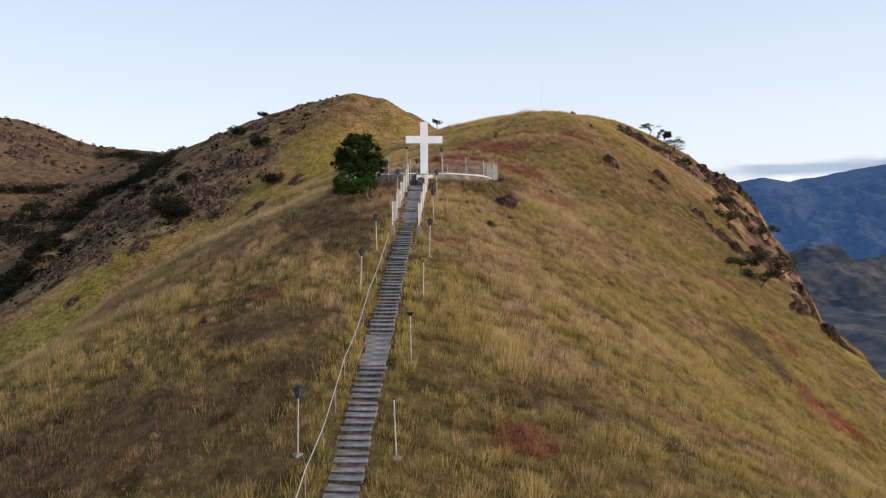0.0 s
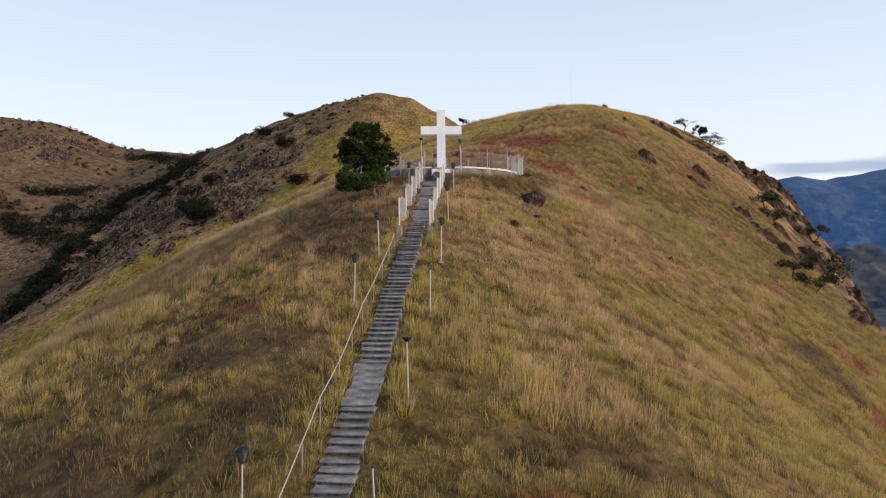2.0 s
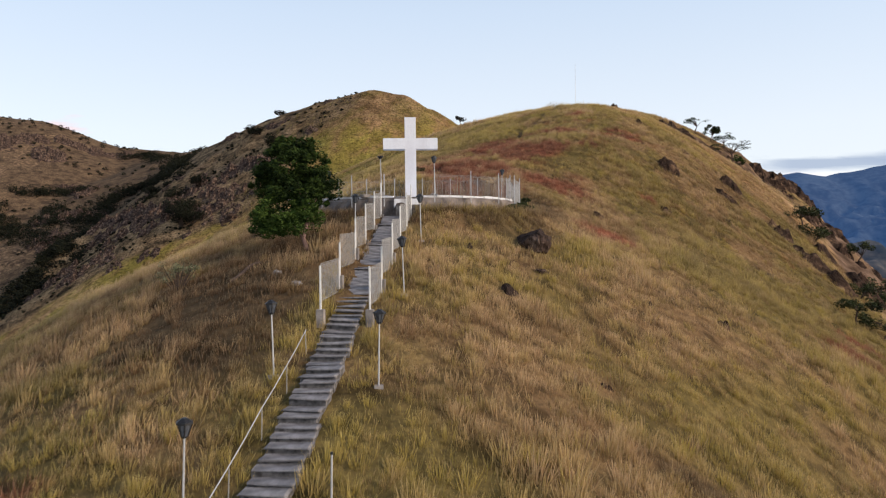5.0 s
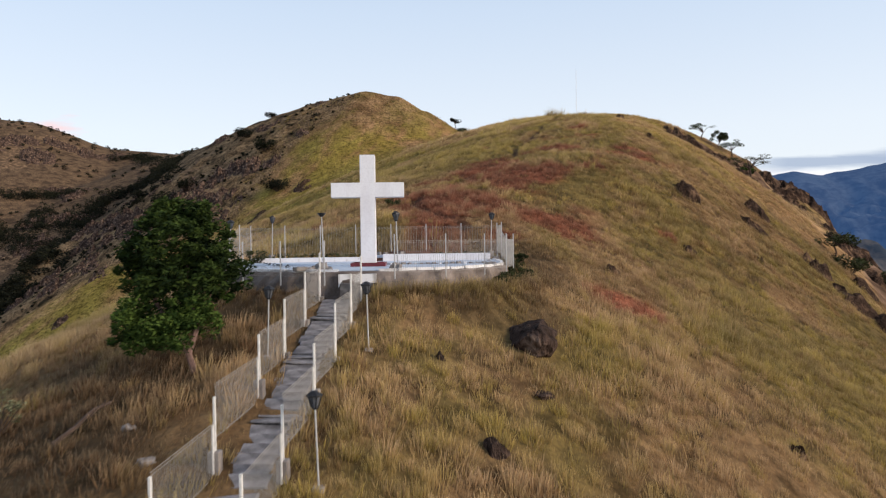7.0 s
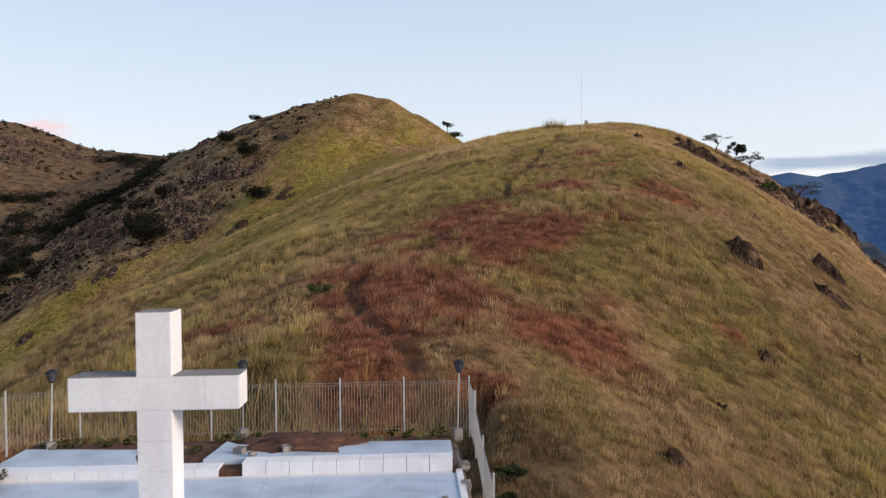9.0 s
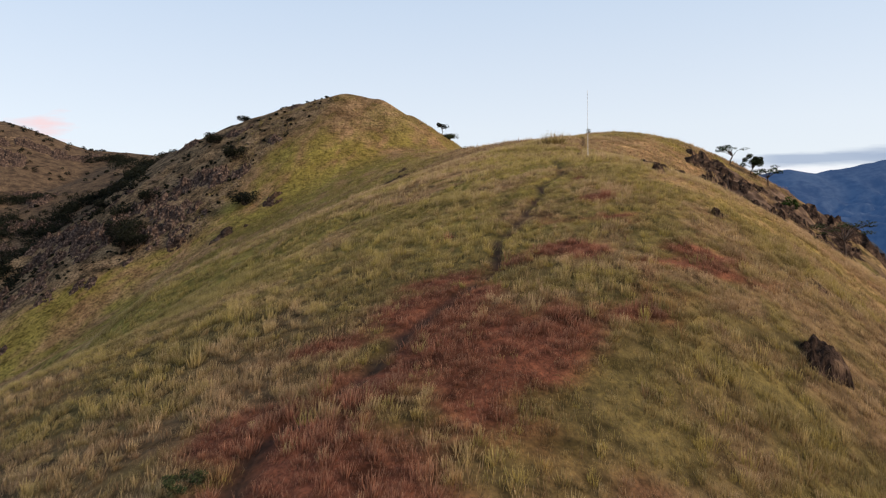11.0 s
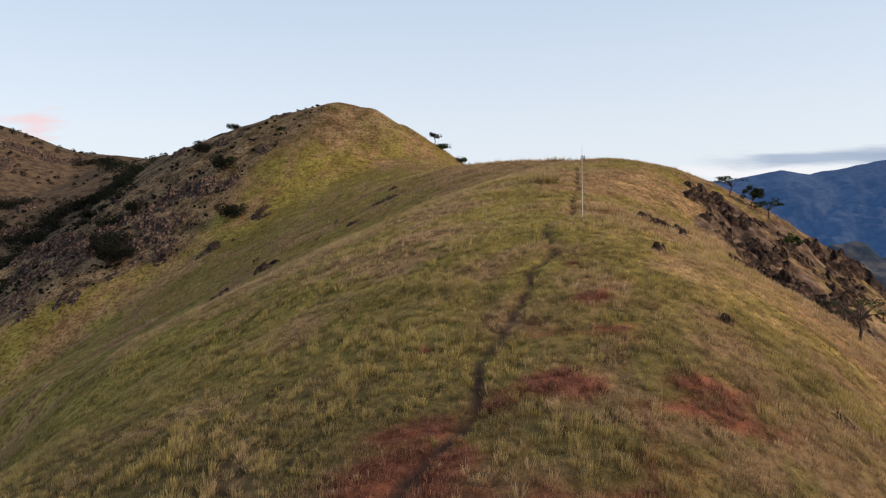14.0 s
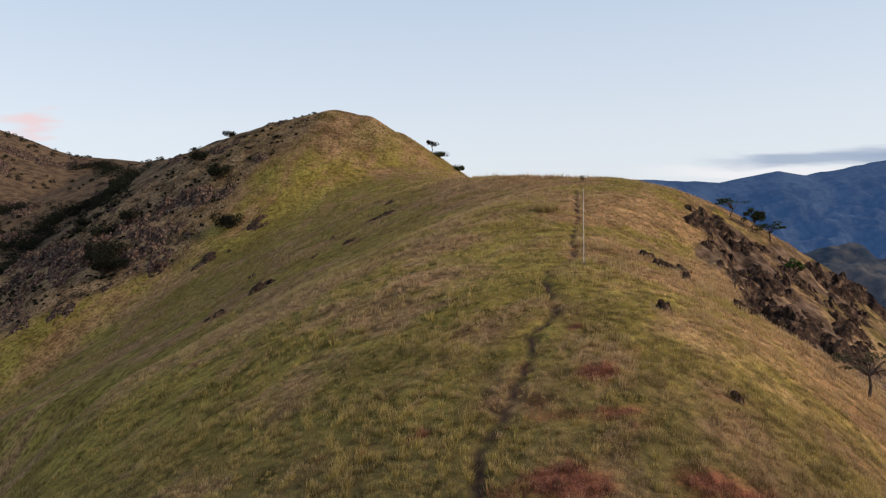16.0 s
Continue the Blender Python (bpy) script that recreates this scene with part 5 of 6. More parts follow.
def boulders():
    spots = [(19.6, 95, 1.25, 1.2), (28, 102.6, 1.3, 1.1), (26.7, 97.6, 1.4, 1.1), (27.3, 91.4, 0.7, 0.7), (23.7, 89.7, 0.8, 0.7), (24.2, 105, 0.5, 0.5), (13.6, 110.3, 0.4, 0.35), (20.2, 111, 0.5, 0.6), (19.1, 122.8, 0.6, 0.7), (12.5, 76.5, 0.45, 0.4),
             (26.5, 146.6, 1.6, 0.9), (31.4, 139.2, 1.2, 1.0), (-42, 227, 3.0, 1.8), (-37.5, 182, 2.0, 1.2), (-17.5, 264, 2.2, 1.2), (-24, 240, 2.6, 1.0), (-100, 351, 6.5, 2.8), (-122, 357, 3.5, 2), (5.2, 44.2, 0.3, 0.3), (13.0, 57.0, 0.35, 0.4), (9, 70.5, 0.4, 0.35),
             (15, 78, 0.4, 0.35), (17, 84, 0.45, 0.4), (-21, 265, 2.5, 1.2), (-19, 287, 2, 1.4), (-32, 260, 1.6, 1.0), (-32, 239, 1.2, 0.8), (-90, 350, 2, 1.2), (-54, 261, 1.8, 1), (-82, 366, 4, 2.2), (-50, 219, 2, 1)]
    for x, y, w, h in spots:
        crag_patch("boulder", "dark weathered boulder half sunk in the grass", "boulders on the slope", [(x, y, 0.8 * w), (x + 0.4 * w, y - 0.3 * w, 0.5 * w)], 0.16 * w, 1.05 * w, 1.05 * h, ROCK)
    for x, y, w, h, seed in ((3.3, 56.2, 1.45, 0.85, 3), (2.2, 49.2, 0.46, 0.6, 5), (0.5, 53.2, 0.22, 0.3, 8), (3.7, 52.9, 0.6, 0.2, 9), (8.7, 54.3, 0.25, 0.3, 4)):
        ob = new("boulder", crag_mesh(seed + 200, 12, 4))
        ob.data.materials.append(DARK_ROCK)
        ob.matrix_basis = pose(x, y, height(x, y) - h * 0.12, 0, 8, seed * 40) @ Matrix.Diagonal((w, w * 0.9, h, 1))
        tagged(ob, "rounded dark boulder standing out of the straw", "boulder", "boulders on the slope")
    rows = [("dark brown broken crag on the steep flank", 0.42, 1.6, 1.45, ROCK, "crags on the steep flank",
             ([(45.5, 199, 1.5), (44.8, 193, 1.7), (46, 189, 2.0), (43.5, 180.5, 1.8), (47, 183.5, 2.2)], [(53, 182, 2.4), (50, 184, 2.2), (56, 188.5, 2.2), (60, 188, 2.4), (43.5, 174.5, 2.0)], [(38.6, 162.5, 1.5), (41, 168, 1.8), (37, 157, 1.2), (47, 171, 2.2)],
              [(42, 155, 2.0), (41, 150, 2.2), (44, 148, 2.4), (39.5, 146.5, 1.8), (46.5, 151, 2.0), (42.5, 159, 1.6), (43, 163, 1.8), (46, 157, 2.2), (44, 167, 2.0), (48, 162, 2.0), (50, 154, 2.0), (52, 168, 2.2)],
              [(47, 177, 2.4), (50, 181, 2.6), (46, 172, 2.0), (54, 186, 2.4), (58, 190, 2.4), (44.5, 168, 1.6)],
              [(45, 193.5, 1.8), (49, 196, 2.0), (51, 193.5, 1.8), (42.5, 191, 1.4), (55, 196, 1.8)],
              [(25.2, 145, 1.1), (26.4, 142, 1.1), (24.6, 149, 0.9)], [(30.5, 138.2, 1.0)],
              [(31.5, 96.4, 1.4), (33.5, 94, 1.8), (35.5, 91.5, 1.6), (37.5, 89.5, 1.6)], [(43, 91, 2.2), (40.5, 86.5, 1.8)], [(38, 73.5, 1.7), (36.2, 77.5, 1.3)],
              [(38.5, 103, 1.6), (41.5, 99, 1.8)], [(56, 137, 2.4), (54, 143, 2.2), (59, 131, 2.4), (61, 126, 2.2)], [(45, 116, 2.0), (49, 111, 2.0)])),
            ("tall dark rock wall on the crest of the flank", 0.6, 3.0, 2.8, ROCK, "crags on the steep flank",
             ([(66, 199, 2.0), (69.5, 202.5, 2.4), (73, 202.5, 2.4)], [(77, 206, 2.6), (82, 208, 3.0), (80, 202, 2.4)], [(64, 184, 2.4), (68, 192, 2.4), (61, 178, 2.0)]))]
    for label, step, cell, amp, material, group, patches in rows:
        for spots in patches:
            crag_patch("crag", label, group, spots, step, cell, amp, material)
    nrng = np.random.RandomState(17)
    for x, y in nrng.uniform((46, 150), (76, 202), (46, 2)):
        s = nrng.uniform(0.5, 1.1)
        if x < 34 + 0.62 * (y - 145) + 12:
            crag_patch("crag", "small dark rock standing out of the flank's brown grass", "crags on the steep flank", [(x, y, s), (x + s, y + 0.7 * s, 0.8 * s)], 0.3 * s, 1.1 * s, 1.1 * s, ROCK)
    for spots in ([(-229, 430, 4), (-221, 431, 4.5), (-212, 427, 4)], [(-204, 421, 4.5), (-195, 413, 4.5), (-186, 406, 4)], [(-178, 401, 4), (-171, 399, 4)], [(-162, 406, 3.5), (-154, 400, 3.5), (-146, 396, 4)], [(-138, 401, 4), (-128, 407, 4), (-118, 398, 4)], [(-139, 369, 3), (-131, 371, 3)]):
        crag_patch("rock_outcrop", "long broken cliff band across the far spur", "outcrops on the far hills", spots, 0.8, 3.4, 5.0, FAR_ROCK)
    # outcrops of the spur and the left hill: x, y, spread, rocks, size
    for places, label in ((CLIFF, "craggy grey-brown cliff on the far spur"), (OUTCROPS, "low grey-brown outcrop in the dry grass"), (HILL_ROCKS, "weathered outcrop on the far brown hill")):
        for k, (x, y, spread, count, size) in enumerate(places):
            spread = spread * (1.35 if places is HILL_ROCKS else 1.0)
            spots = [(x, y, spread * 1.15), (x + 0.9 * spread * math.cos(2.4 * k), y + 0.9 * spread * math.sin(2.4 * k), spread * 0.8)]
            crag_patch("rock_outcrop", label, "outcrops on the far hills", spots, 0.22 * size, 0.85 * size, 1.25 * size, FAR_ROCK)
    nrng = np.random.RandomState(91)
    made = 0
    for x, y in nrng.uniform((-235, 330), (-70, 480), (700, 2)):
        here = np.array([x]), np.array([y])
        if made < 45 and rock_share(*here)[0] > 0.45 and fbm(*here, 14, 2, 71.0)[0] > 0.08:
            s = nrng.uniform(1.2, 2.6)
            crag_patch("rock_outcrop", "small grey-brown outcrop on the far spur", "outcrops on the far hills", [(x, y, 1.3 * s), (x + s, y - 0.5 * s, s)], 0.28 * s, 0.9 * s, 1.0 * s, FAR_ROCK)
            made += 1


boulders()


# ---- trees and shrubs ----
def leaves_mesh(name, centres, counts, leaf, material, rng, parent=None, flat=1.0):
    """Leaves round clump centres (x, y, z, radius)."""
    co, shade = [], []
    for (x, y, z, r), n in zip(centres, counts):
        d = rng.normal(size=(n, 3))
        d /= np.linalg.norm(d, axis=1)[:, None]
        p = np.array([x, y, z]) + d * (r * (0.55 + 0.5 * rng.rand(n)))[:, None] * np.array([1, 1, 0.8 * flat])
        a = rng.rand(n) * math.tau
        ax = np.stack([np.cos(a), np.sin(a), rng.normal(-0.25, 0.35, n)], 1)
        bx = np.cross(ax, rng.normal(size=(n, 3)))
        bx /= np.linalg.norm(bx, axis=1)[:, None]
        s = leaf * (0.6 + 0.8 * rng.rand(n))[:, None]
        co.append(np.stack([p - ax * s, p + bx * s * 0.42, p + ax * s, p - bx * s * 0.42], 1))
        # top light painted in: leaves turn lighter towards each clump's upper side
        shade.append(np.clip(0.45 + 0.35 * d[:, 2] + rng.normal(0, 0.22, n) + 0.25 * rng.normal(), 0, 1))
    co, shade = np.concatenate(co), np.concatenate(shade)
    n = len(co)
    me = bpy.data.meshes.new(name)
    me.vertices.add(n * 4)
    me.vertices.foreach_set("co", co.astype(np.float32).ravel())
    me.loops.add(n * 4)
    me.loops.foreach_set("vertex_index", np.arange(n * 4))
    me.polygons.add(n)
    me.polygons.foreach_set("loop_start", np.arange(n) * 4)
    me.update(calc_edges=True)
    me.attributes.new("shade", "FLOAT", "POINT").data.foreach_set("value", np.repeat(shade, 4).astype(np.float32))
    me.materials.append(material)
    ob = new(name, me)
    if parent:
        ob.parent = parent
    return ob


def limb(bm, pts, r0, r1):
    n = len(pts) - 1
    for k in range(n):
        tube(bm, pts[k], pts[k + 1], r0 + (r1 - r0) * k / n, r0 + (r1 - r0) * (k + 1) / n, 7)


def stair_tree():
    rng = np.random.RandomState(4)
    tree = tagged(new("tree"), "dense dark green bushy tree leaning over the stairs", "tree")
    bx, by = -6.75, 51.1
    z = height(bx, by)
    bm = bmesh.new()
    limb(bm, [(bx + 0.35, by - 0.1, z - 0.2), (bx + 0.1, by - 0.05, z + 0.55), (bx + 0.2, by + 0.3, z + 1.2), (bx - 0.1, by + 0.7, z + 2.0), (bx - 0.4, by + 1.1, z + 3.2)], 0.11, 0.04)
    limb(bm, [(bx + 0.1, by - 0.05, z + 0.55), (bx - 0.6, by + 0.3, z + 1.2), (bx - 1.3, by + 0.7, z + 2.2), (bx - 1.5, by + 1.1, z + 3.4)], 0.08, 0.03)
    limb(bm, [(bx + 0.15, by + 0.3, z + 1.2), (bx + 0.5, by + 1.0, z + 2.4)], 0.05, 0.02)
    part("trunk", bm, PINK_BARK, tree)
    cs = []
    lobes = [(-0.6, 1.2, 3.7, 1.5, 1.15, 70), (-0.7, 0.6, 1.75, 1.55, 0.85, 66), (0.65, 1.2, 2.7, 0.75, 0.7, 24), (-1.9, 1.2, 3.0, 0.7, 0.95, 26), (-1.7, 0.6, 1.3, 0.7, 0.5, 16), (-0.1, 1.3, 4.8, 0.5, 0.45, 10), (-1.1, 1.3, 4.75, 0.55, 0.45, 11), (0.3, 0.6, 1.5, 0.7, 0.5, 14), (-0.6, 0.9, 2.7, 1.5, 0.6, 40), (-1.6, 0.2, 1.05, 0.95, 0.45, 26), (-0.5, -0.1, 1.15, 0.9, 0.4, 20)]
    for u, v, w, r, h, count in lobes:
        for k in range(count):
            d = rng.normal(size=3)
            d = d / np.linalg.norm(d) * (0.3 + 0.72 * rng.rand() ** 0.6)
            cs.append((bx + u + r * d[0], by + v + r * d[1], z + w + h * d[2], 0.16 + 0.26 * rng.rand()))
    for k in range(46):
        a, e = rng.rand() * math.tau, rng.uniform(-0.5, 1.3)
        cs.append((bx - 0.65 + 1.65 * math.cos(a) * math.cos(e), by + 1.0 + 1.35 * math.sin(a) * math.cos(e), z + 2.75 + 2.0 * math.sin(e), 0.12 + 0.16 * rng.rand()))
    low = [c for c in cs if c[2] < z + 2.3]
    high = [c for c in cs if c[2] >= z + 2.3]
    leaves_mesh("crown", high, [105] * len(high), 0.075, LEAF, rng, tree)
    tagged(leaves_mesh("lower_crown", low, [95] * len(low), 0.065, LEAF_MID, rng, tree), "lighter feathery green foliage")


stair_tree()
joint_weeds()


def small_tree(x, y, tall, wide, label, leaf, clumps, per, seed, material=LEAF_DRY, bare=0.35, sink=0.2, flat=1.0):
    rng = np.random.RandomState(seed)
    tree = tagged(new("tree"), label, "tree", "trees on the crags")
    z = height(x, y) - sink
    bm = bmesh.new()
    fork = (x + 0.1 * wide * rng.normal(), y, z + tall * bare)
    limb(bm, [(x, y, z), (x + 0.06 * tall * rng.normal(), y, z + 0.55 * tall * bare), fork], 0.032 * tall, 0.022 * tall)
    cs = []
    for k in range(clumps):
        a = rng.rand() * math.tau
        r = wide * (0.25 + 0.75 * math.sqrt(rng.rand()))
        p = (x + r * math.cos(a), y + r * math.sin(a), z + tall * (bare + (1 - bare) * (0.35 + 0.6 * rng.rand()) * (1.05 - 0.4 * r / wide)))
        bend = [f + 0.4 * (q - f) + 0.05 * wide * rng.normal() for f, q in zip(fork, p)]
        bend[2] = fork[2] + (p[2] - fork[2]) * rng.uniform(0.55, 0.8)
        limb(bm, [fork, tuple(bend), p], 0.013 * tall, 0.004 * tall)
        cs.append((*p, wide * (0.22 + 0.16 * rng.rand())))
    part("trunk", bm, BARK, tree)
    leaves_mesh("crown", cs, [per] * clumps, leaf, material, rng, tree, flat)


def shrub(x, y, w, h, label, seed, leaf=0.3, clumps=9, per=70, material=LEAF_FAR):
    rng = np.random.RandomState(seed)
    bush = tagged(new("shrub"), label, "shrub", "shrubs on the hills")
    z = height(x, y)
    bm = bmesh.new()
    cs = []
    if w <= 1.5:
        clumps, per = clumps * 2, per // 2
    for k in range(clumps):
        a, r = rng.rand() * math.tau, w * math.sqrt(rng.rand()) * 0.85
        p = (x + r * math.cos(a), y + r * math.sin(a), z + h * (0.25 + 0.55 * rng.rand()))
        tube(bm, (x, y, z - 0.2), p, 0.03 * w, 0.012 * w, 5)
        cs.append((*p, w * (0.3 + 0.2 * rng.rand()) * (0.55 if w <= 1.5 else 1)))
    part("stem", bm, BARK, bush)
    leaves_mesh("foliage", cs, [per] * clumps, leaf, material, rng, bush)


small_tree(57.6, 205, 4.4, 1.9, "small dense green acacia on the rocky crest", 0.14, 30, 130, 1, LEAF_DRY)
small_tree(60.4, 204, 4.6, 2.6, "sparse thin-leaved tree on the rocky crest", 0.13, 14, 75, 2, LEAF, flat=0.45)
small_tree(54.2, 207, 4.6, 2.8, "spreading sparse-leaved tree on the rocky crest", 0.13, 14, 55, 3, LEAF, flat=0.45)
small_tree(37.1, 128.2, 4.4, 2.4, "umbrella-shaped tree with flat tiers of leaves on the steep flank", 0.08, 15, 70, 4, LEAF_DRY, 0.42, flat=0.3)
small_tree(30.6, 79.5, 2.6, 1.6, "dark flat-topped tree below the crags", 0.10, 10, 130, 5, LEAF_DRY, 0.5)
small_tree(33.2, 80.2, 2.6, 2.0, "dark spreading tree below the crags", 0.10, 12, 150, 11, LEAF_DRY, 0.3)
small_tree(38, 107, 3.0, 2.0, "olive flat-topped tree among the crags", 0.12, 10, 120, 6, LEAF_DRY, 0.45)
small_tree(48.9, 115.7, 3.4, 1.8, "small dark tree among the crags", 0.12, 9, 110, 7)
small_tree(43.3, 100, 3.2, 1.6, "thin olive tree among the crags", 0.12, 9, 80, 12)
small_tree(-14, 442, 7, 4.0, "small tree on the saddle's skyline", 0.35, 10, 60, 8, LEAF_FAR)
small_tree(34, 149, 3.6, 1.0, "thin bare leaning tree on the steep flank", 0.06, 5, 10, 9)
small_tree(60.4, 193.6, 3.0, 1.7, "light green bushy tree among the crags", 0.14, 16, 120, 10, LEAF_MID, 0.15)
for k, (x, y, w, h) in enumerate([(-135, 440, 6, 3.5), (-126, 462, 4, 3), (-156, 490, 3, 3), (-90, 425, 3, 2), (-148, 364, 5.5, 9), (-157, 377, 5, 7), (-150, 374, 5, 8), (-142, 363, 4.5, 6), (-166, 401, 5, 5), (-154, 402, 4.5, 5), (-114, 409, 5, 5), (-96, 368, 5, 5.5), (-198, 441, 4, 4), (38, 104, 2, 2.2), (44, 100, 2.2, 2.4), (37, 92, 1.6, 1.6), (-10, 440, 4, 2.5), (28.6, 220, 0.8, 1.3),
                                  (0, 436, 4, 2.5), (8, 430, 3, 2), (-9.25, 65.3, 0.7, 1.35), (3.3, 63.6, 0.4, 0.5), (3.2, 62.2, 0.5, 0.6), (3.0, 61.0, 0.5, 0.55), (2.6, 59.8, 0.4, 0.45), (3.8, 63.0, 0.4, 0.45), (3.5, 65.0, 0.45, 0.5), (3.7, 66.4, 0.4, 0.5), (-4.6, 82, 0.7, 0.5)]):
    if 4 <= k < 13:
        w, h = w * 1.35, h * 1.25
    shrub(x, y, w, h, "dark rounded shrub on the hillside" if k < 20 else "leafy green shrub beside the terrace", 40 + k, 0.06 * w if w > 1.5 else 0.035, 14 if w > 3 else 9, 150 if w > 1.5 else 220, LEAF_FAR if k < 13 else LEAF_DRY)

shrub(-11.6, 49.6, 0.9, 1.5, "pale feathery half-dry shrub in the brown grass", 90, 0.035, 10, 130, LEAF_PALE)


def gully_woods():
    """Dark trees along the gullies and in patches on the left hill and the spur."""
    rng = np.random.RandomState(77)
    spots = []
    for line, count, wide, size in (([(-200, 480), (-240, 560), (-290, 640), (-316, 626), (-316, 599), (-300, 550), (-270, 480), (-242, 418), (-240, 393), (-246, 376), (-270, 350)], 420, 5.5, (2.5, 5.5)),
                                    ([(-404, 816), (-383, 828), (-330, 740), (-289, 673), (-240, 570)], 130, 7, (3, 5.5)), ([(-418, 628), (-402, 643), (-380, 655), (-351, 645)], 70, 5, (2.5, 5)),
                                    ([(-420, 600), (-390, 572), (-372, 562), (-341, 537), (-318, 520)], 120, 7, (2.5, 5.5)), ([(-366, 611), (-355, 582), (-332, 566), (-305, 568)], 80, 6, (2.5, 5)),
                                    ([(-520, 860), (-470, 850), (-440, 830)], 12, 8, (2, 3.5)), ([(-182, 450), (-192, 431), (-205, 440)], 14, 4, (2, 3.5)), ([(-230, 410), (-222, 395), (-232, 380)], 22, 4, (2, 3.5))):
        for k in range(count):
            t = rng.rand() * (len(line) - 1)
            i = min(int(t), len(line) - 2)
            f = t - i
            x = line[i][0] * (1 - f) + line[i + 1][0] * f + rng.normal() * wide
            y = line[i][1] * (1 - f) + line[i + 1][1] * f + rng.normal() * wide
            spots.append((x, y, rng.uniform(*size)))
    hills = [(rng.uniform(-800, -260), rng.uniform(560, 900), rng.uniform(0.9, 2.6)) for _ in range(900)]
    spots += [p for p in hills if fbm(np.array([p[0]]), np.array([p[1]]), 60, 3, 61.0)[0] > -0.02]
    spur = rng.uniform((-235, 335), (-75, 455), (420, 2))
    spur = spur[scrub_share(spur[:, 0], spur[:, 1]) > 0.5]
    spots += [(x, y, r) for (x, y), r in zip(spur, 0.3 + 0.7 * rng.rand(len(spur)) ** 2)]
    cs = [(x, y, height(x, y) + r * 0.35, r) for x, y, r in spots]
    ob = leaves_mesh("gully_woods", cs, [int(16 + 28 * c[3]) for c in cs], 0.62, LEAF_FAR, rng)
    tagged(ob, "dark trees and scrub filling the gullies", "woods", kind="stuff")


gully_woods()


def fallen_log():
    bm = bmesh.new()
    a, b = Vector((-8.7, 47.7, height(-8.7, 47.7) + 0.12)), Vector((-7.95, 49.1, height(-7.95, 49.1) + 0.3))
    limb(bm, [a, a.lerp(b, 0.35) + Vector((0.05, 0, 0.05)), a.lerp(b, 0.7) + Vector((-0.04, 0, 0.1)), b], 0.07, 0.04)
    limb(bm, [a.lerp(b, 0.6), a.lerp(b, 0.75) + Vector((0.2, 0.1, 0.3))], 0.03, 0.012)
    tagged(part("fallen_log", bm, BARK), "grey dead log lying in the brown grass", "log")
    for k, (x, y, s) in enumerate([(-6.87, 47.95, 0.2), (-5.7, 46.35, 0.22)]):
        ob = new("stone", rock_mesh(60 + k, 0.8, 3))
        ob.data.materials.append(CONCRETE)
        ob.matrix_basis = pose(x, y, height(x, y) + 0.04, 0, 0, 40 * k) @ Matrix.Diagonal((s, s * 0.8, s * 0.7, 1))
        tagged(ob, "pale stone lying in the brown grass", "stone")


fallen_log()


# ---- distance ----
def backdrop_sheet(name, label, x0, x1, nx, y0, y1, ny, shape, dark, light, haze, power):
    xs, ys = np.linspace(x0, x1, nx), np.linspace(y0, y1, ny)
    gx, gy = np.meshgrid(xs, ys)
    gx, gy = gx.ravel(), gy.ravel()
    z = shape(gx, gy)
    i = (np.arange(ny - 1)[:, None] * nx + np.arange(nx - 1)[None]).ravel()
    faces = np.stack([i, i + 1, i + nx + 1, i + nx], 1)
    m, n, l, b = mat(name + "_cover", 1.0)
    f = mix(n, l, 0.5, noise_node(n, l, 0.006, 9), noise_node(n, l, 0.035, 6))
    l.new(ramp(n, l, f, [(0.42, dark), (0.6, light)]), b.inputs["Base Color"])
    # distance haze painted on as a faint blue glow of the surface
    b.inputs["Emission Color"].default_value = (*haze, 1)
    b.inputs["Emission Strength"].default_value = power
    ob = link_mesh("backdrop", np.stack([gx, gy, z], 1), faces, m, flat=False)
    tagged(ob, label, "mountains", kind="structure")


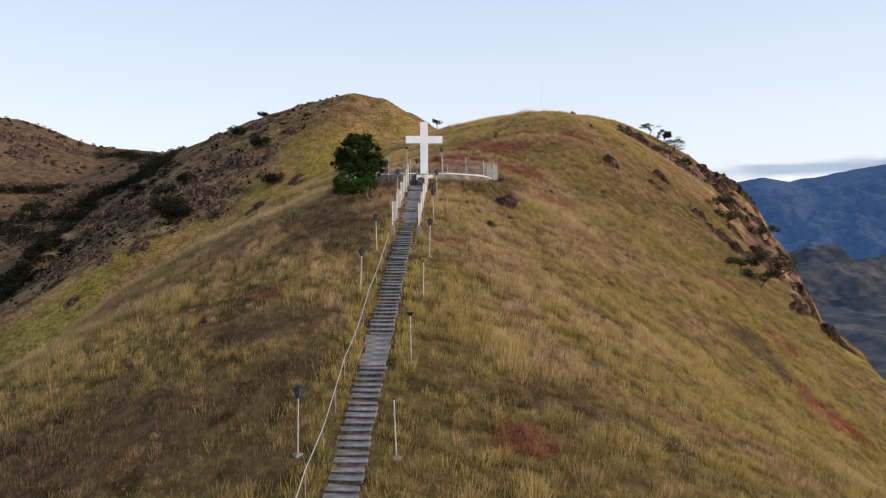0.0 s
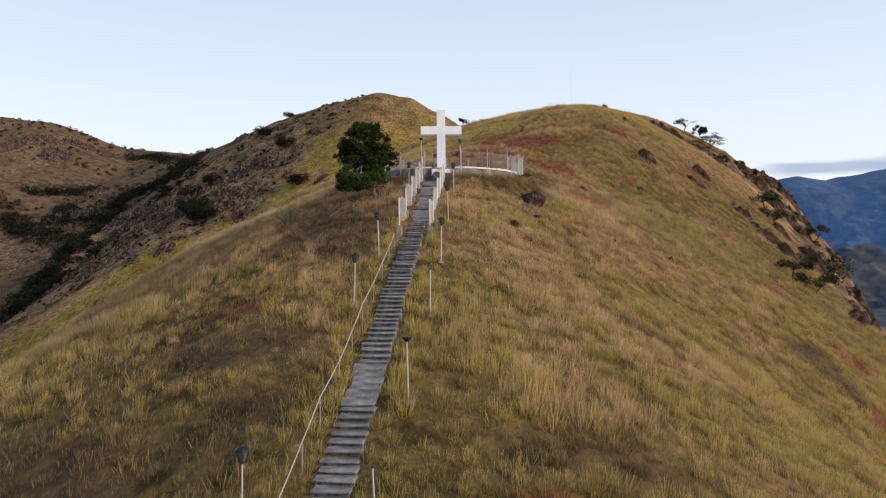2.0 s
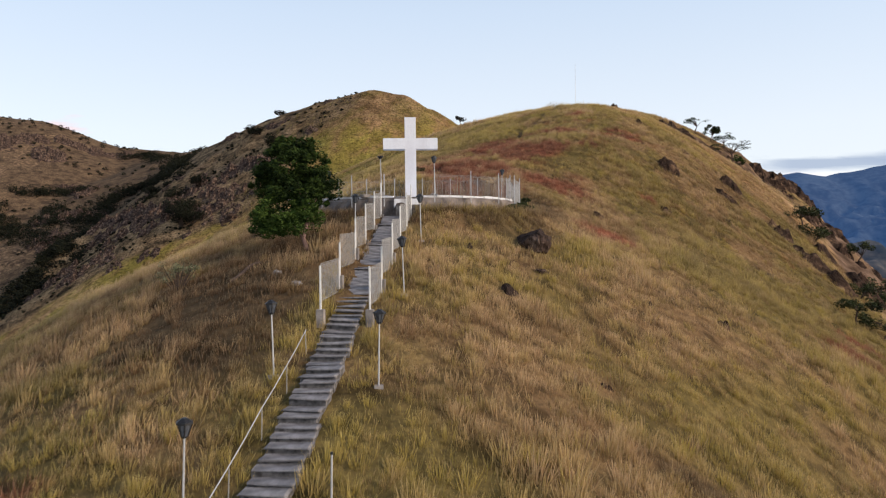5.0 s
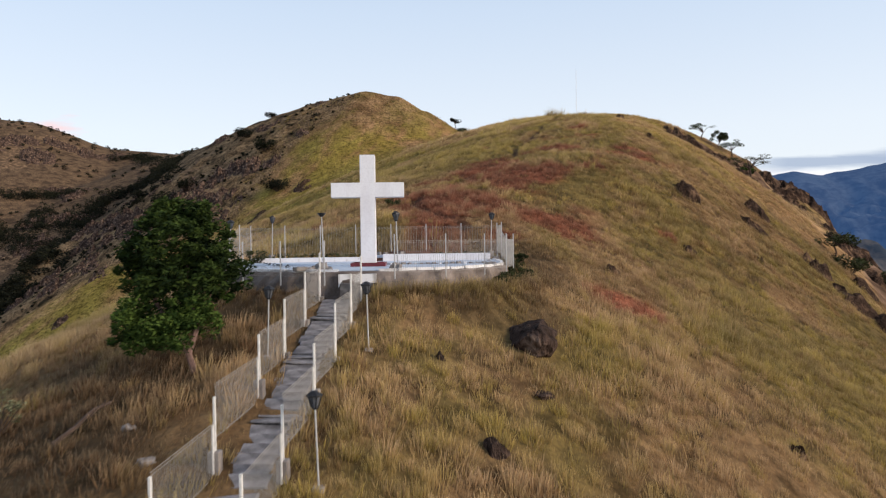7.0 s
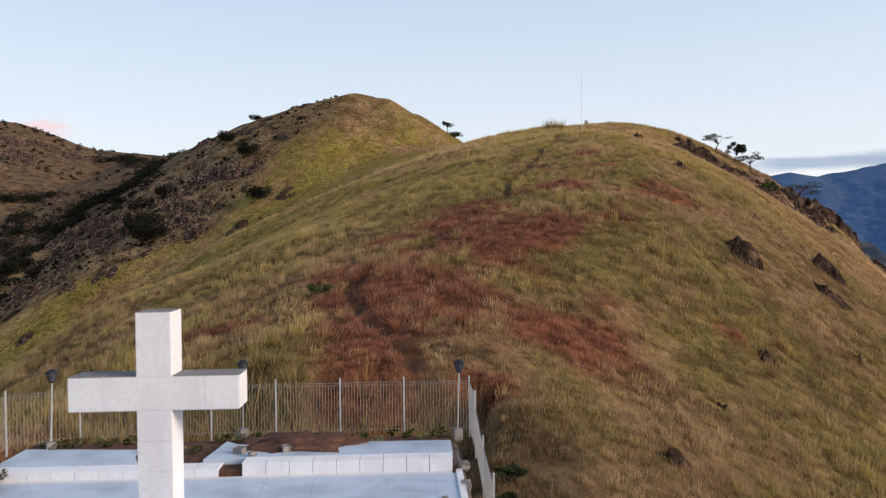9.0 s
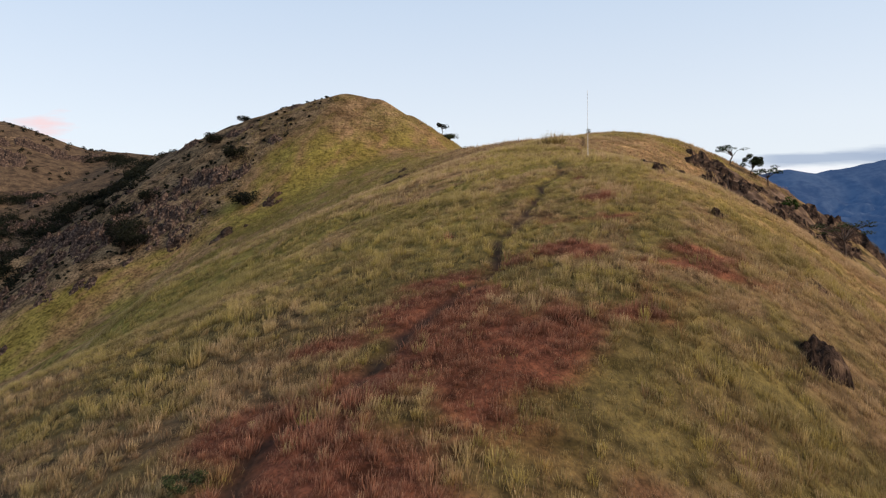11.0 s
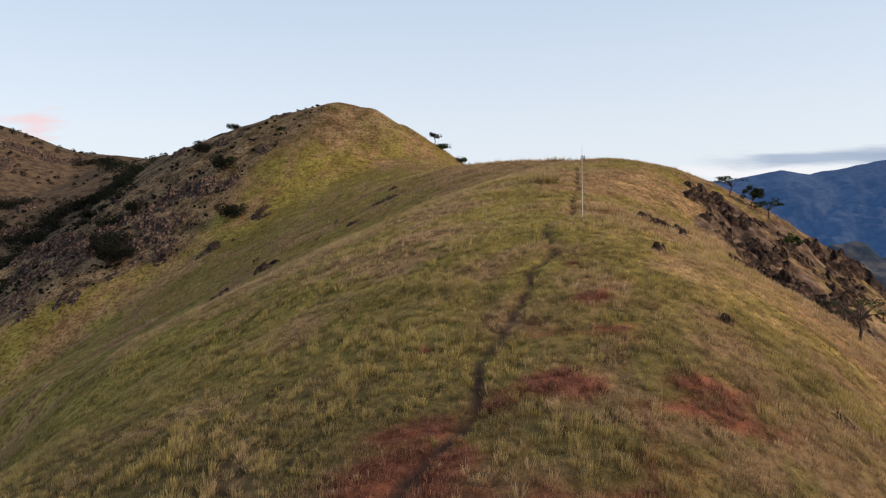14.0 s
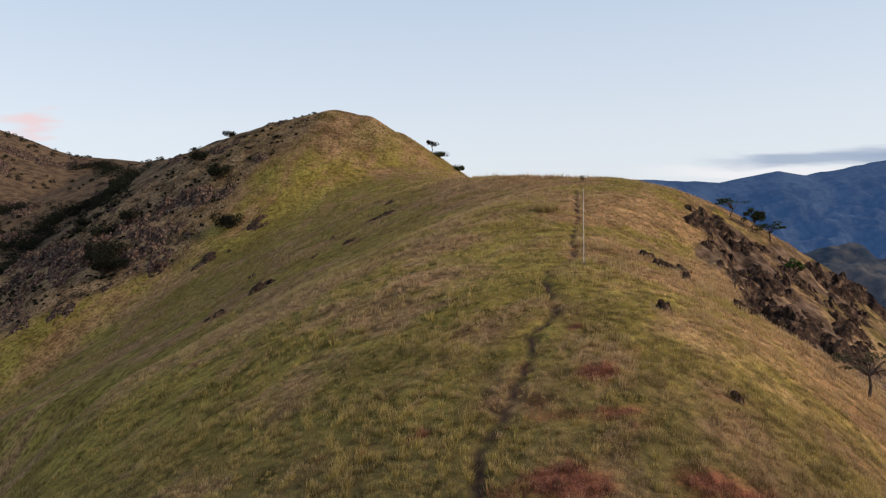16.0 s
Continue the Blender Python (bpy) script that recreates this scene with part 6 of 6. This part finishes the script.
def mountains(x, y):
    z = crest_line(x, y, [(-700, 4200, 120), (400, 4100, 270), (960, 4000, 313), (1150, 4000, 300), (1344, 4000, 287), (1664, 4000, 347), (1804, 4000, 322), (2000, 4000, 352), (2176, 4000, 391), (2364, 4000, 415), (3000, 3900, 440), (4200, 3500, 500)], 0.42, 30)
    gully = np.abs(fbm(x, y, 420, 5, 40.0)) * 330 + np.abs(fbm(x, y, 170, 4, 42.0)) * 260 + np.abs(fbm(x, y, 70, 3, 46.0)) * 90
    return np.maximum(z - gully * smooth((4000 - y) / 500) + fbm(x, y, 90, 3, 41.0) * 18, -230)


def foothills(x, y):
    z = crest_line(x, y, [(700, 2650, -70), (960, 2400, -58), (1060, 2310, -42), (1128, 2280, 4), (1200, 2260, -38), (1330, 2230, -40), (1700, 2150, -55), (2400, 2000, -60)], 0.45, 8)
    return np.maximum(z - np.abs(fbm(x, y, 160, 4, 44.0)) * 190 * (0.6 + 0.4 * smooth((2330 - y) / 200)), -192 + np.abs(fbm(x, y, 260, 4, 45.0)) * 130)


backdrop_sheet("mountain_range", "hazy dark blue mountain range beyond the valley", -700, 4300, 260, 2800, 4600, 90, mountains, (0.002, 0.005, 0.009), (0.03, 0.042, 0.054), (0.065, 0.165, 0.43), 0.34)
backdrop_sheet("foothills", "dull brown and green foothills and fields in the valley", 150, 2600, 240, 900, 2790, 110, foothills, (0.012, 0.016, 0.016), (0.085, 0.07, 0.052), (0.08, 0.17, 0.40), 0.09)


def warehouse():
    house = tagged(new("warehouse"), "long white-roofed building in the valley", "building")
    house.matrix_basis = pose(1190, 1950, -200, 0, 0, 12)
    bm = bmesh.new()
    box(bm, -45, 45, -12, 12, 0, 7)
    part("wall", bm, PALE_PAINT, house)
    bm = bmesh.new()
    a = [bm.verts.new(p) for p in ((-47, -13, 7), (47, -13, 7), (47, 13, 7), (-47, 13, 7), (-47, 0, 11), (47, 0, 11))]
    for f in ((0, 1, 5, 4), (2, 3, 4, 5), (0, 4, 3), (1, 2, 5), (3, 2, 1, 0)):
        bm.faces.new([a[k] for k in f])
    part("roof", bm, PALE_PAINT, house)
    for k in range(8):
        bm = bmesh.new()
        box(bm, -40 + 10 * k, -35 + 10 * k, -12.2, -12.0, 2, 4.5)
        part("window", bm, GLASS, house)


warehouse()

all_grass()
wall_weeds()
